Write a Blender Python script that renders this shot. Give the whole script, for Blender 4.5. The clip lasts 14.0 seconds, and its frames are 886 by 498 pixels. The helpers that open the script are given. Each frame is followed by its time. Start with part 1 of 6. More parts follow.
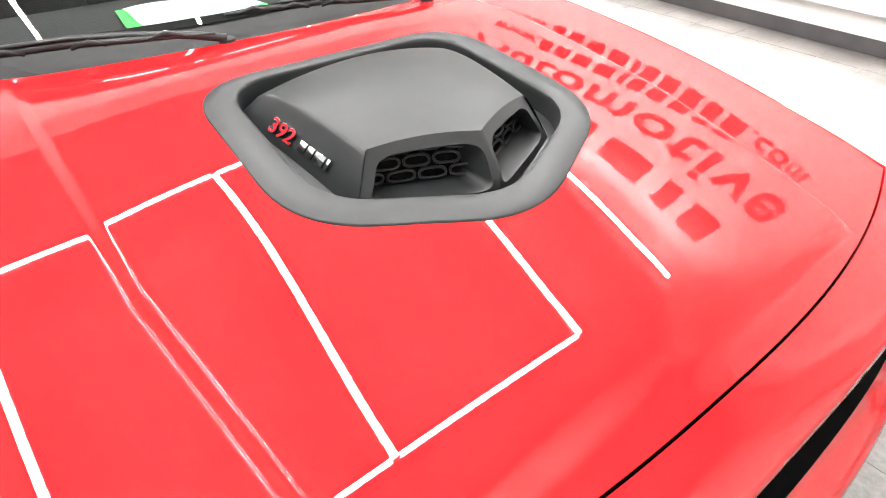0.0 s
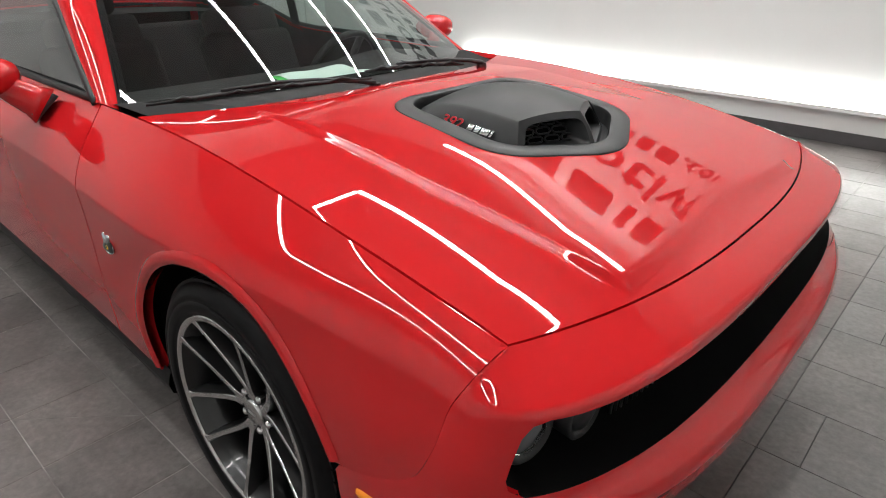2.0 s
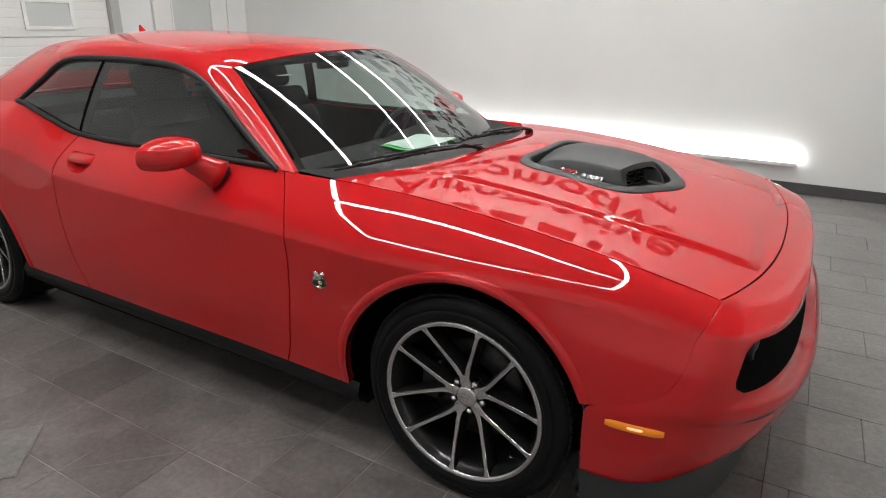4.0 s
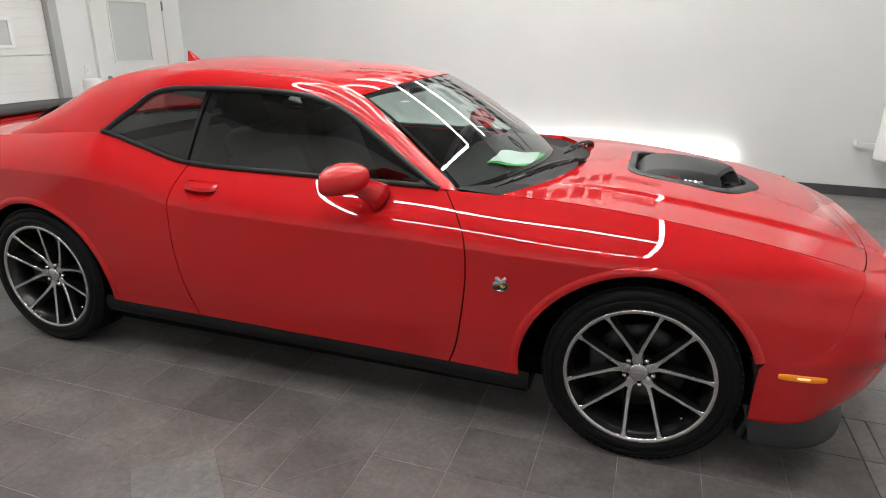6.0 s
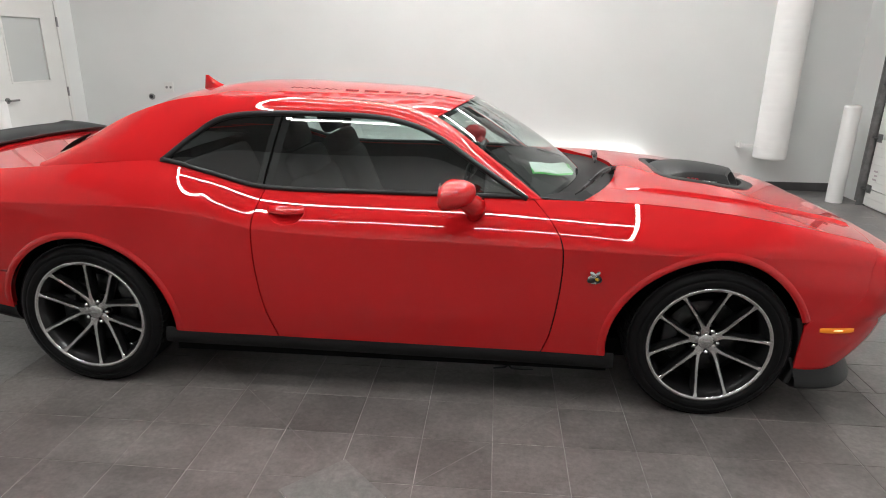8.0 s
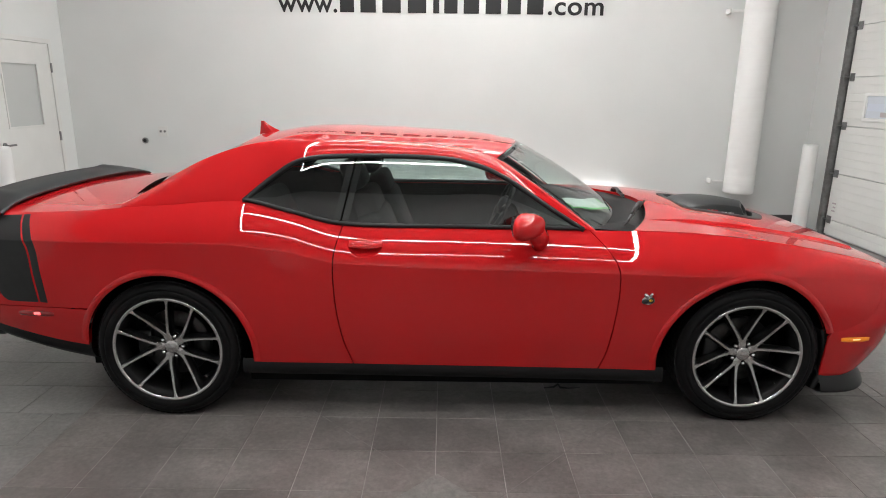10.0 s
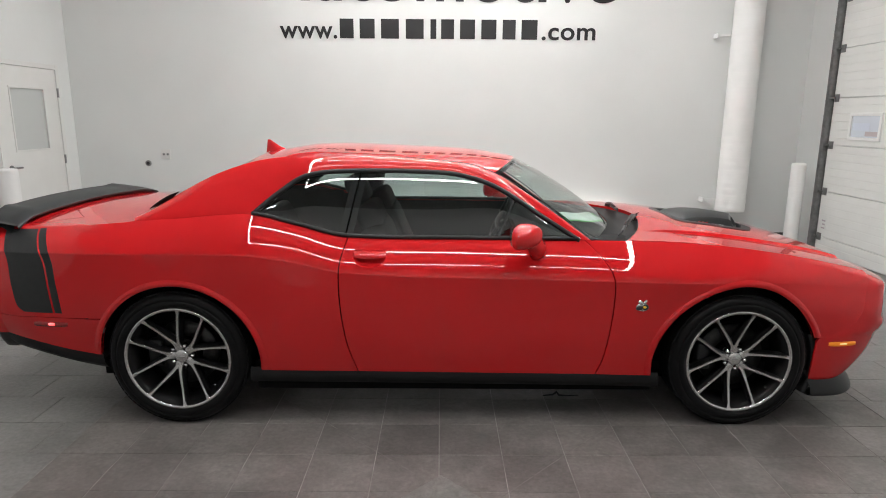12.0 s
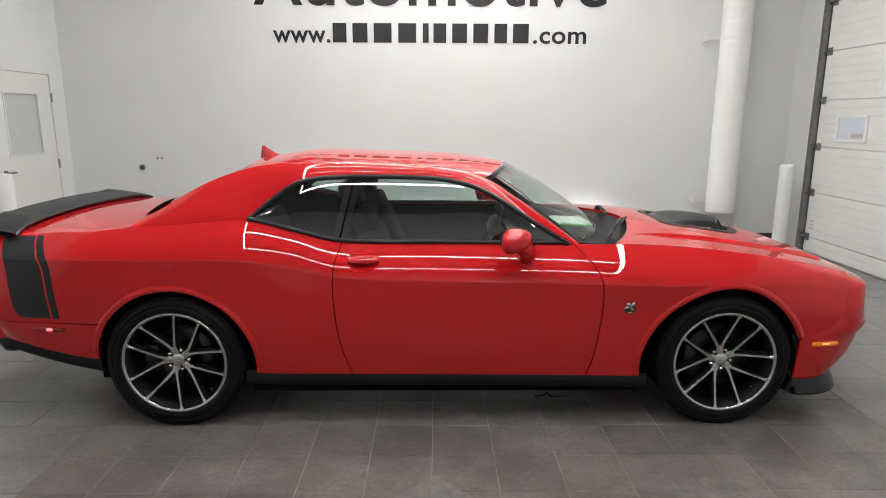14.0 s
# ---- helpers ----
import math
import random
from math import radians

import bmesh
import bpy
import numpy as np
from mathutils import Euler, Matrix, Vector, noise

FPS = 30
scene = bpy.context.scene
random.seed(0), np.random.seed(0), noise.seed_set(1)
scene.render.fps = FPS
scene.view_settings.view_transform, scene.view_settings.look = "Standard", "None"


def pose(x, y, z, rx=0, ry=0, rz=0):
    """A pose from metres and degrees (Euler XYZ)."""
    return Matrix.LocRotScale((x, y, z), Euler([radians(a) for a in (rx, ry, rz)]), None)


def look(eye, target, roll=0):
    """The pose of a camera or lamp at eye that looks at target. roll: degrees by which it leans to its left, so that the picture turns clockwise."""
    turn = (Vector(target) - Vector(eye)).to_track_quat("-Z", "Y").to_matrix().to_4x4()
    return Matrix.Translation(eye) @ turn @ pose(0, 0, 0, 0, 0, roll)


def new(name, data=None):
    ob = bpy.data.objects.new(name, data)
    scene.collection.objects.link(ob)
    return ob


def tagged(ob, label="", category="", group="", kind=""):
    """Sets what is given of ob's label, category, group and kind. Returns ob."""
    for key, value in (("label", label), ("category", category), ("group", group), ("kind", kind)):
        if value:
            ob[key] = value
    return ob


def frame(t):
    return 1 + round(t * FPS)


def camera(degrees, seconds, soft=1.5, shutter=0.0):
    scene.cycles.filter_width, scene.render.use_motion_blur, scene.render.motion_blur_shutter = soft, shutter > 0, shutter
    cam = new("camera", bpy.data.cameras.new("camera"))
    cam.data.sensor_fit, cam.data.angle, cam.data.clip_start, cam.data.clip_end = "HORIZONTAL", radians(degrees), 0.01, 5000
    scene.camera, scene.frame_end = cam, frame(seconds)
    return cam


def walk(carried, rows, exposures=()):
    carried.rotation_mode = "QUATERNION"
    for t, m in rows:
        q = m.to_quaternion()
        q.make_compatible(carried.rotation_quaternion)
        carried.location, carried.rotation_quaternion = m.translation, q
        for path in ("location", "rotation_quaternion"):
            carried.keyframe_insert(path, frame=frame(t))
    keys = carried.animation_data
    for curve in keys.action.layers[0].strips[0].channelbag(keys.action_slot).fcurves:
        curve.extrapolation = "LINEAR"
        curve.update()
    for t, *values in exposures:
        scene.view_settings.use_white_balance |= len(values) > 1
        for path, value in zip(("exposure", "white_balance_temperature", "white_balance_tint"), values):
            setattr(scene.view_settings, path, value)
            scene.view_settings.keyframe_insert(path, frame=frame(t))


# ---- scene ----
cam = camera(71.0, 14.0, soft=1.0)
EXPOSURES = [(0, 1.62), (0.5, 1.08), (1, 0.50), (1.5, 0.16), (2.2, 0.10), (4.3, 0.02), (5.5, 0.14), (7.5, 0.24), (9, 0.14), (14, 0.07)]
PATH = [
    (0, (2.453, -0.627, 1.453), (1.212, 0.39, 0.259), 0.5),
    (0.3, (2.541, -0.754, 1.452), (1.292, 0.258, 0.263), 0.5),
    (0.7, (2.591, -0.921, 1.441), (1.331, 0.122, 0.29), 0.5),
    (1, (2.646, -1.079, 1.471), (1.399, 0.012, 0.35), 0.3),
    (1.5, (2.687, -1.325, 1.465), (1.428, -0.083, 0.531), 0.3),
    (2, (2.633, -1.478, 1.394), (1.419, -0.145, 0.53), 0.3),
    (2.2, (2.606, -1.572, 1.394), (1.404, -0.189, 0.592), 0.4),
    (4.3, (2.169, -2.54, 1.513), (1.265, -0.892, 0.83), 0.7),
    (4.5, (2.097, -2.609, 1.524), (1.214, -0.95, 0.842), 0.6),
    (5, (1.892, -2.846, 1.541), (1.094, -1.138, 0.874), 0.6),
    (5.5, (1.687, -3.008, 1.559), (0.986, -1.255, 0.898), 0.6),
    (6, (1.427, -3.116, 1.581), (0.825, -1.326, 0.923), 0.6),
    (6.5, (1.179, -3.281, 1.588), (0.677, -1.459, 0.934), 0.6),
    (7, (0.955, -3.413, 1.621), (0.572, -1.562, 0.967), 0.5),
    (7.5, (0.704, -3.483, 1.626), (0.439, -1.609, 0.979), 0.6),
    (8, (0.485, -3.576, 1.634), (0.324, -1.681, 1.016), 0.7),
    (8.5, (0.292, -3.736, 1.658), (0.221, -1.83, 1.056), 0.7),
    (9, (0.122, -3.817, 1.662), (0.095, -1.904, 1.079), 0.7),
    (9.2, (0.05, -3.818, 1.67), (0.033, -1.9, 1.106), 0.8),
    (11.5, (-0.124, -4.009, 1.62), (-0.116, -2.054, 1.197), 0.5),
    (12, (-0.102, -4.011, 1.616), (-0.093, -2.055, 1.199), 0.4),
    (12.5, (-0.098, -4.03, 1.617), (-0.082, -2.074, 1.202), 0.3),
    (13, (-0.109, -4.056, 1.625), (-0.087, -2.099, 1.213), 0.3),
    (13.5, (-0.101, -4.064, 1.64), (-0.078, -2.107, 1.228), 0.3),
    (14, (-0.09, -4.069, 1.649), (-0.063, -2.113, 1.234), 0.2),
]
walk(cam, [(t, look(eye, target, roll)) for t, eye, target, roll in PATH], EXPOSURES)

# ---- lamps: a ladder of linear lights below the ceiling, and one along the lettered wall ----
import functools

LZ = 4.4
LX0, LX1 = -1.75, 2.02
LYS = (-3.45, -1.48, 0.5, 2.5)
DIAG = [((-0.99, -0.656), (-0.19, -1.44)), ((0.991, -0.766), (0.11, -1.66))]
LIGHTS = [(LX0, LX1, y, y) for y in LYS] + [(LX0, LX1, 3.9, 3.9)]
for x in (LX0, LX1):
    LIGHTS += [(x, x, a + 0.03, b - 0.03) for a, b in zip(LYS, LYS[1:])]

# ---- world, lights ----
world = bpy.data.worlds.new("world")
scene.world = world
world.use_nodes = True
world.node_tree.nodes["Background"].inputs[0].default_value = (0.9, 0.95, 1.0, 1)
world.node_tree.nodes["Background"].inputs[1].default_value = 0.35

XL, XR, YF, YN, ZC = -4.9, 4.62, 4.3, -6.6, 5.0


# ---- materials ----
def mat(name, color, rough=0.5, metal=0.0, coat=0.0, vary=0.0, scale=8.0, bump=0.0, bscale=60.0, rvary=0.0, spec=0.5, trans=0.0, ior=1.45):
    m = bpy.data.materials.new(name)
    m.use_nodes = True
    nt = m.node_tree
    b = nt.nodes["Principled BSDF"]
    b.inputs["Base Color"].default_value = (*color, 1)
    b.inputs["Roughness"].default_value = rough
    b.inputs["Metallic"].default_value = metal
    b.inputs["Coat Weight"].default_value = coat
    b.inputs["Coat Roughness"].default_value = 0.02
    b.inputs["Specular IOR Level"].default_value = spec
    b.inputs["Transmission Weight"].default_value = trans
    b.inputs["IOR"].default_value = ior
    co = nt.nodes.new("ShaderNodeTexCoord")
    if vary or rvary:
        n1 = nt.nodes.new("ShaderNodeTexNoise")
        n1.inputs["Scale"].default_value = scale
        n1.inputs["Detail"].default_value = 8
        nt.links.new(co.outputs["Object"], n1.inputs["Vector"])
        if vary:
            r = nt.nodes.new("ShaderNodeMapRange")
            r.inputs["To Min"].default_value, r.inputs["To Max"].default_value = 1 - vary, 1 + vary
            r.inputs["From Min"].default_value, r.inputs["From Max"].default_value = 0.3, 0.7
            nt.links.new(n1.outputs["Fac"], r.inputs["Value"])
            mx = nt.nodes.new("ShaderNodeMix")
            mx.data_type, mx.blend_type = "RGBA", "MULTIPLY"
            mx.inputs["Factor"].default_value = 1
            mx.inputs["A"].default_value = (*color, 1)
            nt.links.new(r.outputs["Result"], mx.inputs["B"])
            nt.links.new(mx.outputs["Result"], b.inputs["Base Color"])
        if rvary:
            r2 = nt.nodes.new("ShaderNodeMapRange")
            r2.inputs["To Min"].default_value, r2.inputs["To Max"].default_value = max(0, rough - rvary), min(1, rough + rvary)
            r2.inputs["From Min"].default_value, r2.inputs["From Max"].default_value = 0.3, 0.7
            nt.links.new(n1.outputs["Fac"], r2.inputs["Value"])
            nt.links.new(r2.outputs["Result"], b.inputs["Roughness"])
    if bump:
        n2 = nt.nodes.new("ShaderNodeTexNoise")
        n2.inputs["Scale"].default_value = bscale
        n2.inputs["Detail"].default_value = 6
        nt.links.new(co.outputs["Object"], n2.inputs["Vector"])
        bp = nt.nodes.new("ShaderNodeBump")
        bp.inputs["Strength"].default_value = bump
        bp.inputs["Distance"].default_value = 0.002
        nt.links.new(n2.outputs["Fac"], bp.inputs["Height"])
        nt.links.new(bp.outputs["Normal"], b.inputs["Normal"])
    return m


def glow(name, color, strength):
    m = bpy.data.materials.new(name)
    m.use_nodes = True
    b = m.node_tree.nodes["Principled BSDF"]
    b.inputs["Base Color"].default_value = (0.8, 0.8, 0.8, 1)
    b.inputs["Emission Color"].default_value = (*color, 1)
    b.inputs["Emission Strength"].default_value = strength
    return m


def glass(name, tint, sheen):
    """A thin tinted pane: a mirror by Fresnel over a coloured see-through film."""
    m = bpy.data.materials.new(name)
    m.use_nodes = True
    nt = m.node_tree
    nt.nodes.remove(nt.nodes["Principled BSDF"])
    out = nt.nodes["Material Output"]
    tr = nt.nodes.new("ShaderNodeBsdfTransparent")
    tr.inputs[0].default_value = (*tint, 1)
    gl = nt.nodes.new("ShaderNodeBsdfGlossy")
    gl.inputs["Roughness"].default_value = 0.0
    lw = nt.nodes.new("ShaderNodeLayerWeight")
    lw.inputs["Blend"].default_value = 0.5
    pw = nt.nodes.new("ShaderNodeMath")
    pw.operation = "POWER"
    nt.links.new(lw.outputs["Facing"], pw.inputs[0])
    pw.inputs[1].default_value = 4.2
    fr = nt.nodes.new("ShaderNodeMapRange")
    fr.inputs["To Min"].default_value = sheen
    nt.links.new(pw.outputs[0], fr.inputs["Value"])
    mx = nt.nodes.new("ShaderNodeMixShader")
    nt.links.new(fr.outputs[0], mx.inputs[0])
    nt.links.new(tr.outputs[0], mx.inputs[1])
    nt.links.new(gl.outputs[0], mx.inputs[2])
    nt.links.new(mx.outputs[0], out.inputs[0])
    return m


RED = mat("red_car_paint", (0.55, 0.012, 0.015), 0.55, 0.0, 1.0, spec=0.0)
RED.node_tree.nodes["Principled BSDF"].inputs["Coat Roughness"].default_value = 0.004
RED.node_tree.nodes["Principled BSDF"].inputs["Coat IOR"].default_value = 1.54
BLACK_SATIN = mat("satin_black_paint", (0.017, 0.018, 0.019), 0.42, vary=0.12, scale=25, bump=0.05, bscale=400)
BLACK_TRIM = mat("black_plastic_trim", (0.012, 0.012, 0.013), 0.45, bump=0.08, bscale=500)
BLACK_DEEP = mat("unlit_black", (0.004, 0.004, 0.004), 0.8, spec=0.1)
BLACK_SILL = mat("black_sill_plastic", (0.008, 0.008, 0.0085), 0.5, spec=0.25, bump=0.08, bscale=500)
RUBBER = mat("tyre_rubber", (0.006, 0.006, 0.0065), 0.5, vary=0.2, scale=30, bump=0.1, bscale=250, spec=0.18)
RIM_FACE = mat("machined_alloy", (0.62, 0.618, 0.615), 0.27, 0.95, vary=0.06, scale=60)
RIM_DARK = mat("dark_wheel_paint", (0.010, 0.010, 0.0105), 0.32, 0.0, 0.6)
BRAKE = mat("brake_iron", (0.055, 0.055, 0.055), 0.4, 0.8, vary=0.3, scale=30)
CHROME = mat("chrome", (0.75, 0.75, 0.76), 0.12, 1.0)
WALL = mat("white_wall_paint", (0.75, 0.765, 0.755), 0.55, vary=0.025, scale=1.2, bump=0.12, bscale=180)
CEIL = mat("pale_steel_deck", (0.30, 0.30, 0.30), 0.6, vary=0.06, scale=3)
SKIRT = mat("dark_baseboard", (0.075, 0.072, 0.075), 0.5, vary=0.12, scale=6)
GLASS_W = glass("windscreen_glass", (0.76, 0.84, 0.81), 0.09)
GLASS_S = glass("tinted_side_glass", (0.62, 0.70, 0.68), 0.11)
GLASS_R = glass("dark_rear_glass", (0.12, 0.14, 0.135), 0.10)
LAMP = glow("lamp_white", (1.0, 0.99, 0.97), 60.0)
WASH = glow("wall_wash_white", (1.0, 0.99, 0.96), 24.0)
TEXT_BLACK = mat("black_vinyl", (0.012, 0.012, 0.013), 0.4)
SEAT = mat("dark_seat_cloth", (0.014, 0.014, 0.0145), 0.75, vary=0.15, scale=12, spec=0.25)
AMBER = glow("amber_lens", (1.0, 0.30, 0.01), 0.22)
AMBER_LIT = glow("amber_lamp", (1.0, 0.36, 0.01), 0.9)
AMBER.node_tree.nodes["Principled BSDF"].inputs["Base Color"].default_value = (0.62, 0.17, 0.006, 1)
REDLENS = mat("red_lens", (0.25, 0.004, 0.006), 0.1, coat=1.0)
REDGLOW = glow("red_lamp", (1.0, 0.01, 0.02), 2.0)
LENS = mat("clear_lens", (0.10, 0.105, 0.11), 0.06, 0.0, 1.0)
HALO = glow("headlamp_white", (1.0, 0.95, 0.85), 3.0)
WHITE_GLOSS = mat("white_wrap_paint", (0.80, 0.80, 0.79), 0.35, vary=0.02, scale=5, bump=0.1, bscale=60)
DOORWHITE = mat("white_door_paint", (0.74, 0.74, 0.72), 0.4, vary=0.02, scale=4)
FROST = mat("frosted_glass", (0.55, 0.57, 0.56), 0.35, coat=0.3)
STEEL = mat("galvanised_steel", (0.25, 0.25, 0.25), 0.45, 0.7, vary=0.2, scale=20)
GREY = mat("grey_fitting", (0.3, 0.3, 0.3), 0.5)
BADGE_YELLOW = mat("badge_yellow", (0.75, 0.45, 0.02), 0.3)


# ---- mesh helpers ----
def bisect_right(xs, x):
    i = 0
    while i < len(xs) and xs[i] <= x:
        i += 1
    return i


def part(name, bm, material, parent=None, label="", smooth=True, sharp=None):
    me = bpy.data.meshes.new(name)
    lay = bm.verts.layers.float_vector.get("true_normal")
    nrm = [v[lay].copy() for v in bm.verts] if lay else None
    bm.to_mesh(me)
    bm.free()
    me.materials.append(material)
    if nrm:
        out = []
        for p in me.polygons:
            use = all(nrm[i].length > 0.5 for i in p.vertices)
            for i in p.vertices:
                n = nrm[i] if use else p.normal
                out.append(n if n.dot(p.normal) >= 0 else -n)
        me.polygons.foreach_set("use_smooth", [True] * len(me.polygons))
        me.normals_split_custom_set(out)
    elif smooth:
        me.polygons.foreach_set("use_smooth", [True] * len(me.polygons))
        if sharp:
            me.set_sharp_from_angle(angle=radians(sharp))
    ob = new(name, me)
    if parent:
        ob.parent = parent
    if label:
        tagged(ob, label)
    return ob


def thing(name, label, category, group="", at=(0, 0, 0), kind=""):
    ob = new(name)
    ob.location = at
    return tagged(ob, label, category, group, kind)


def box(bm, lo, hi, bevel=0.0, m=None):
    r = bmesh.ops.create_cube(bm, size=1.0)
    vs = r["verts"]
    for v in vs:
        v.co = Vector([(lo[i] + hi[i]) / 2 + v.co[i] * (hi[i] - lo[i]) for i in range(3)])
    if bevel:
        es = list({e for v in vs for e in v.link_edges})
        rr = bmesh.ops.bevel(bm, geom=es, offset=bevel, segments=2, affect="EDGES", profile=0.5)
        vs = list({v for f in rr["faces"] for v in f.verts} | {v for v in vs if v.is_valid})
    if m is not None:
        for v in vs:
            v.co = m @ v.co
    return bm


def tube(bm, pts, radius, sides=10, cap=True, flat=1.0):
    """A round bar through points; radius may be one number or one for each point."""
    pts = [Vector(p) for p in pts]
    rad = radius if isinstance(radius, (list, tuple)) else [radius] * len(pts)
    rings = []
    for i, p in enumerate(pts):
        d = (pts[min(i + 1, len(pts) - 1)] - pts[max(i - 1, 0)]).normalized()
        up = Vector((0, 0, 1)) if abs(d.z) < 0.9 else Vector((1, 0, 0))
        a = d.cross(up).normalized()
        b = a.cross(d).normalized()
        rings.append([bm.verts.new(p + (a * math.cos(k * math.tau / sides) + b * flat * math.sin(k * math.tau / sides)) * rad[i]) for k in range(sides)])
    for r0, r1 in zip(rings, rings[1:]):
        for k in range(sides):
            bm.faces.new((r0[k], r0[(k + 1) % sides], r1[(k + 1) % sides], r1[k]))
    if cap:
        bm.faces.new(rings[0][::-1])
        bm.faces.new(rings[-1])
    return bm


def lathe(bm, prof, n=64, m=Matrix.Identity(4), closed=False):
    """Turn a profile of (radius, along) about the local y axis."""
    rings = []
    for k in range(n):
        a = math.tau * k / n
        rings.append([bm.verts.new(m @ Vector((r * math.cos(a), h, r * math.sin(a)))) for r, h in prof])
    cnt = len(prof)
    for k in range(n):
        r0, r1 = rings[k], rings[(k + 1) % n]
        for j in range(cnt if closed else cnt - 1):
            try:
                bm.faces.new((r0[j], r0[(j + 1) % cnt], r1[(j + 1) % cnt], r1[j]))
            except ValueError:
                pass
    return bm


def grid(bm, rows):
    """A sheet through rows of points."""
    vs = [[bm.verts.new(p) for p in row] for row in rows]
    for a, b in zip(vs, vs[1:]):
        for i in range(len(a) - 1):
            bm.faces.new((a[i], a[i + 1], b[i + 1], b[i]))
    return vs


def face_to(bm, way):
    """Wind all faces to look along way(centre)."""
    bm.normal_update()
    flip = [f for f in bm.faces if f.normal.dot(way(f.calc_center_median())) < 0]
    if flip:
        bmesh.ops.reverse_faces(bm, faces=flip)
    bm.normal_update()
    return bm


def flange(bm, depth):
    """Fold the free edges of a panel inwards, so that it has a visible thickness."""
    bm.normal_update()
    rim = [e for e in bm.edges if e.is_boundary]
    twin = {}
    nrm = {v: v.normal.copy() for e in rim for v in e.verts}
    for e in rim:
        for v in e.verts:
            if v not in twin:
                twin[v] = bm.verts.new(v.co - nrm[v] * depth)
    for e in rim:
        a, b = e.verts
        lp = e.link_loops[0]
        if lp.vert is not a:
            a, b = b, a
        bm.faces.new((b, a, twin[a], twin[b]))
    for e in rim:
        e.smooth = False
    return bm


def smooth_interp(x, xs, ys):
    """Cubic (Catmull-Rom) interpolation in a table."""
    if x <= xs[0]:
        return ys[0]
    if x >= xs[-1]:
        return ys[-1]
    i = bisect_right(xs, x) - 1
    h = xs[i + 1] - xs[i]
    def slope(k):
        if k == 0:
            return (ys[1] - ys[0]) / (xs[1] - xs[0])
        if k == len(xs) - 1:
            return (ys[-1] - ys[-2]) / (xs[-1] - xs[-2])
        return (ys[k + 1] - ys[k - 1]) / (xs[k + 1] - xs[k - 1])
    u = (x - xs[i]) / h
    m0, m1 = slope(i) * h, slope(i + 1) * h
    return (2 * u**3 - 3 * u * u + 1) * ys[i] + (u**3 - 2 * u * u + u) * m0 + (-2 * u**3 + 3 * u * u) * ys[i + 1] + (u**3 - u * u) * m1


def inside(p, poly):
    hit, n = False, len(poly)
    for i in range(n):
        (x0, y0), (x1, y1) = poly[i], poly[(i + 1) % n]
        if (y0 > p[1]) != (y1 > p[1]) and p[0] < (x1 - x0) * (p[1] - y0) / (y1 - y0) + x0:
            hit = not hit
    return hit


def refine(poly, step):
    out = []
    for i in range(len(poly)):
        a, b = Vector(poly[i]), Vector(poly[(i + 1) % len(poly)])
        n = max(1, math.ceil((b - a).length / step))
        out += [tuple(a.lerp(b, k / n)) for k in range(n)]
    return out


def round_poly(pts, r, n=6):
    """A closed outline with rounded corners."""
    out = []
    m = len(pts)
    for i in range(m):
        p, a, b = Vector(pts[i]), Vector(pts[i - 1]), Vector(pts[(i + 1) % m])
        da, db = (a - p), (b - p)
        k = min(r, da.length * 0.45, db.length * 0.45)
        s, e = p + da.normalized() * k, p + db.normalized() * k
        for j in range(n + 1):
            t = j / n
            out.append(tuple((1 - t) ** 2 * s + 2 * t * (1 - t) * p + t * t * e))
    return out


def sheet(outline, step, lift, holes=(), folds=()):
    """A panel: a flat outline, filled with an even net and lifted onto a surface."""
    from mathutils.geometry import delaunay_2d_cdt
    loops = [refine(outline, step)] + [refine(h, step) for h in holes]
    pts, edges = [], []
    for lp in loops:
        o = len(pts)
        pts += [Vector(p) for p in lp]
        edges += [(o + i, o + (i + 1) % len(lp)) for i in range(len(lp))]
    for ln in folds:
        o = len(pts)
        pts += [Vector(p) for p in ln]
        edges += [(o + i, o + i + 1) for i in range(len(ln) - 1)]
    xs, ys = [p[0] for p in loops[0]], [p[1] for p in loops[0]]
    cell = {}
    for p in pts:
        cell.setdefault((round(p.x / step), round(p.y / step)), []).append(p)
    gx, gy = math.ceil((max(xs) - min(xs)) / step), math.ceil((max(ys) - min(ys)) / step)
    for i in range(gx + 1):
        for j in range(gy + 1):
            p = Vector((min(xs) + i * step, min(ys) + j * step))
            if not inside(p, loops[0]) or any(inside(p, h) for h in loops[1:]):
                continue
            c = (round(p.x / step), round(p.y / step))
            if any((q - p).length < step * 0.55 for a in (-1, 0, 1) for b in (-1, 0, 1) for q in cell.get((c[0] + a, c[1] + b), ())):
                continue
            pts.append(p)
    vs, _, fs, _, _, _ = delaunay_2d_cdt(pts, edges, [], 0, 1e-5)
    bm = bmesh.new()
    lay = bm.verts.layers.float_vector.new("true_normal")
    bv = []
    e = 0.0012
    for v in vs:
        b = bm.verts.new(lift(v.x, v.y))
        n = (lift(v.x + e, v.y) - lift(v.x - e, v.y)).cross(lift(v.x, v.y + e) - lift(v.x, v.y - e))
        b[lay] = n.normalized() if n.length > 1e-12 else Vector((0, 0, 0))
        bv.append(b)
    for f in fs:
        c = sum((vs[i] for i in f), Vector((0, 0))) / len(f)
        if inside(c, loops[0]) and not any(inside(c, h) for h in loops[1:]):
            try:
                bm.faces.new([bv[i] for i in f])
            except ValueError:
                pass
    bmesh.ops.delete(bm, geom=[v for v in bm.verts if not v.link_faces], context="VERTS")
    return bm


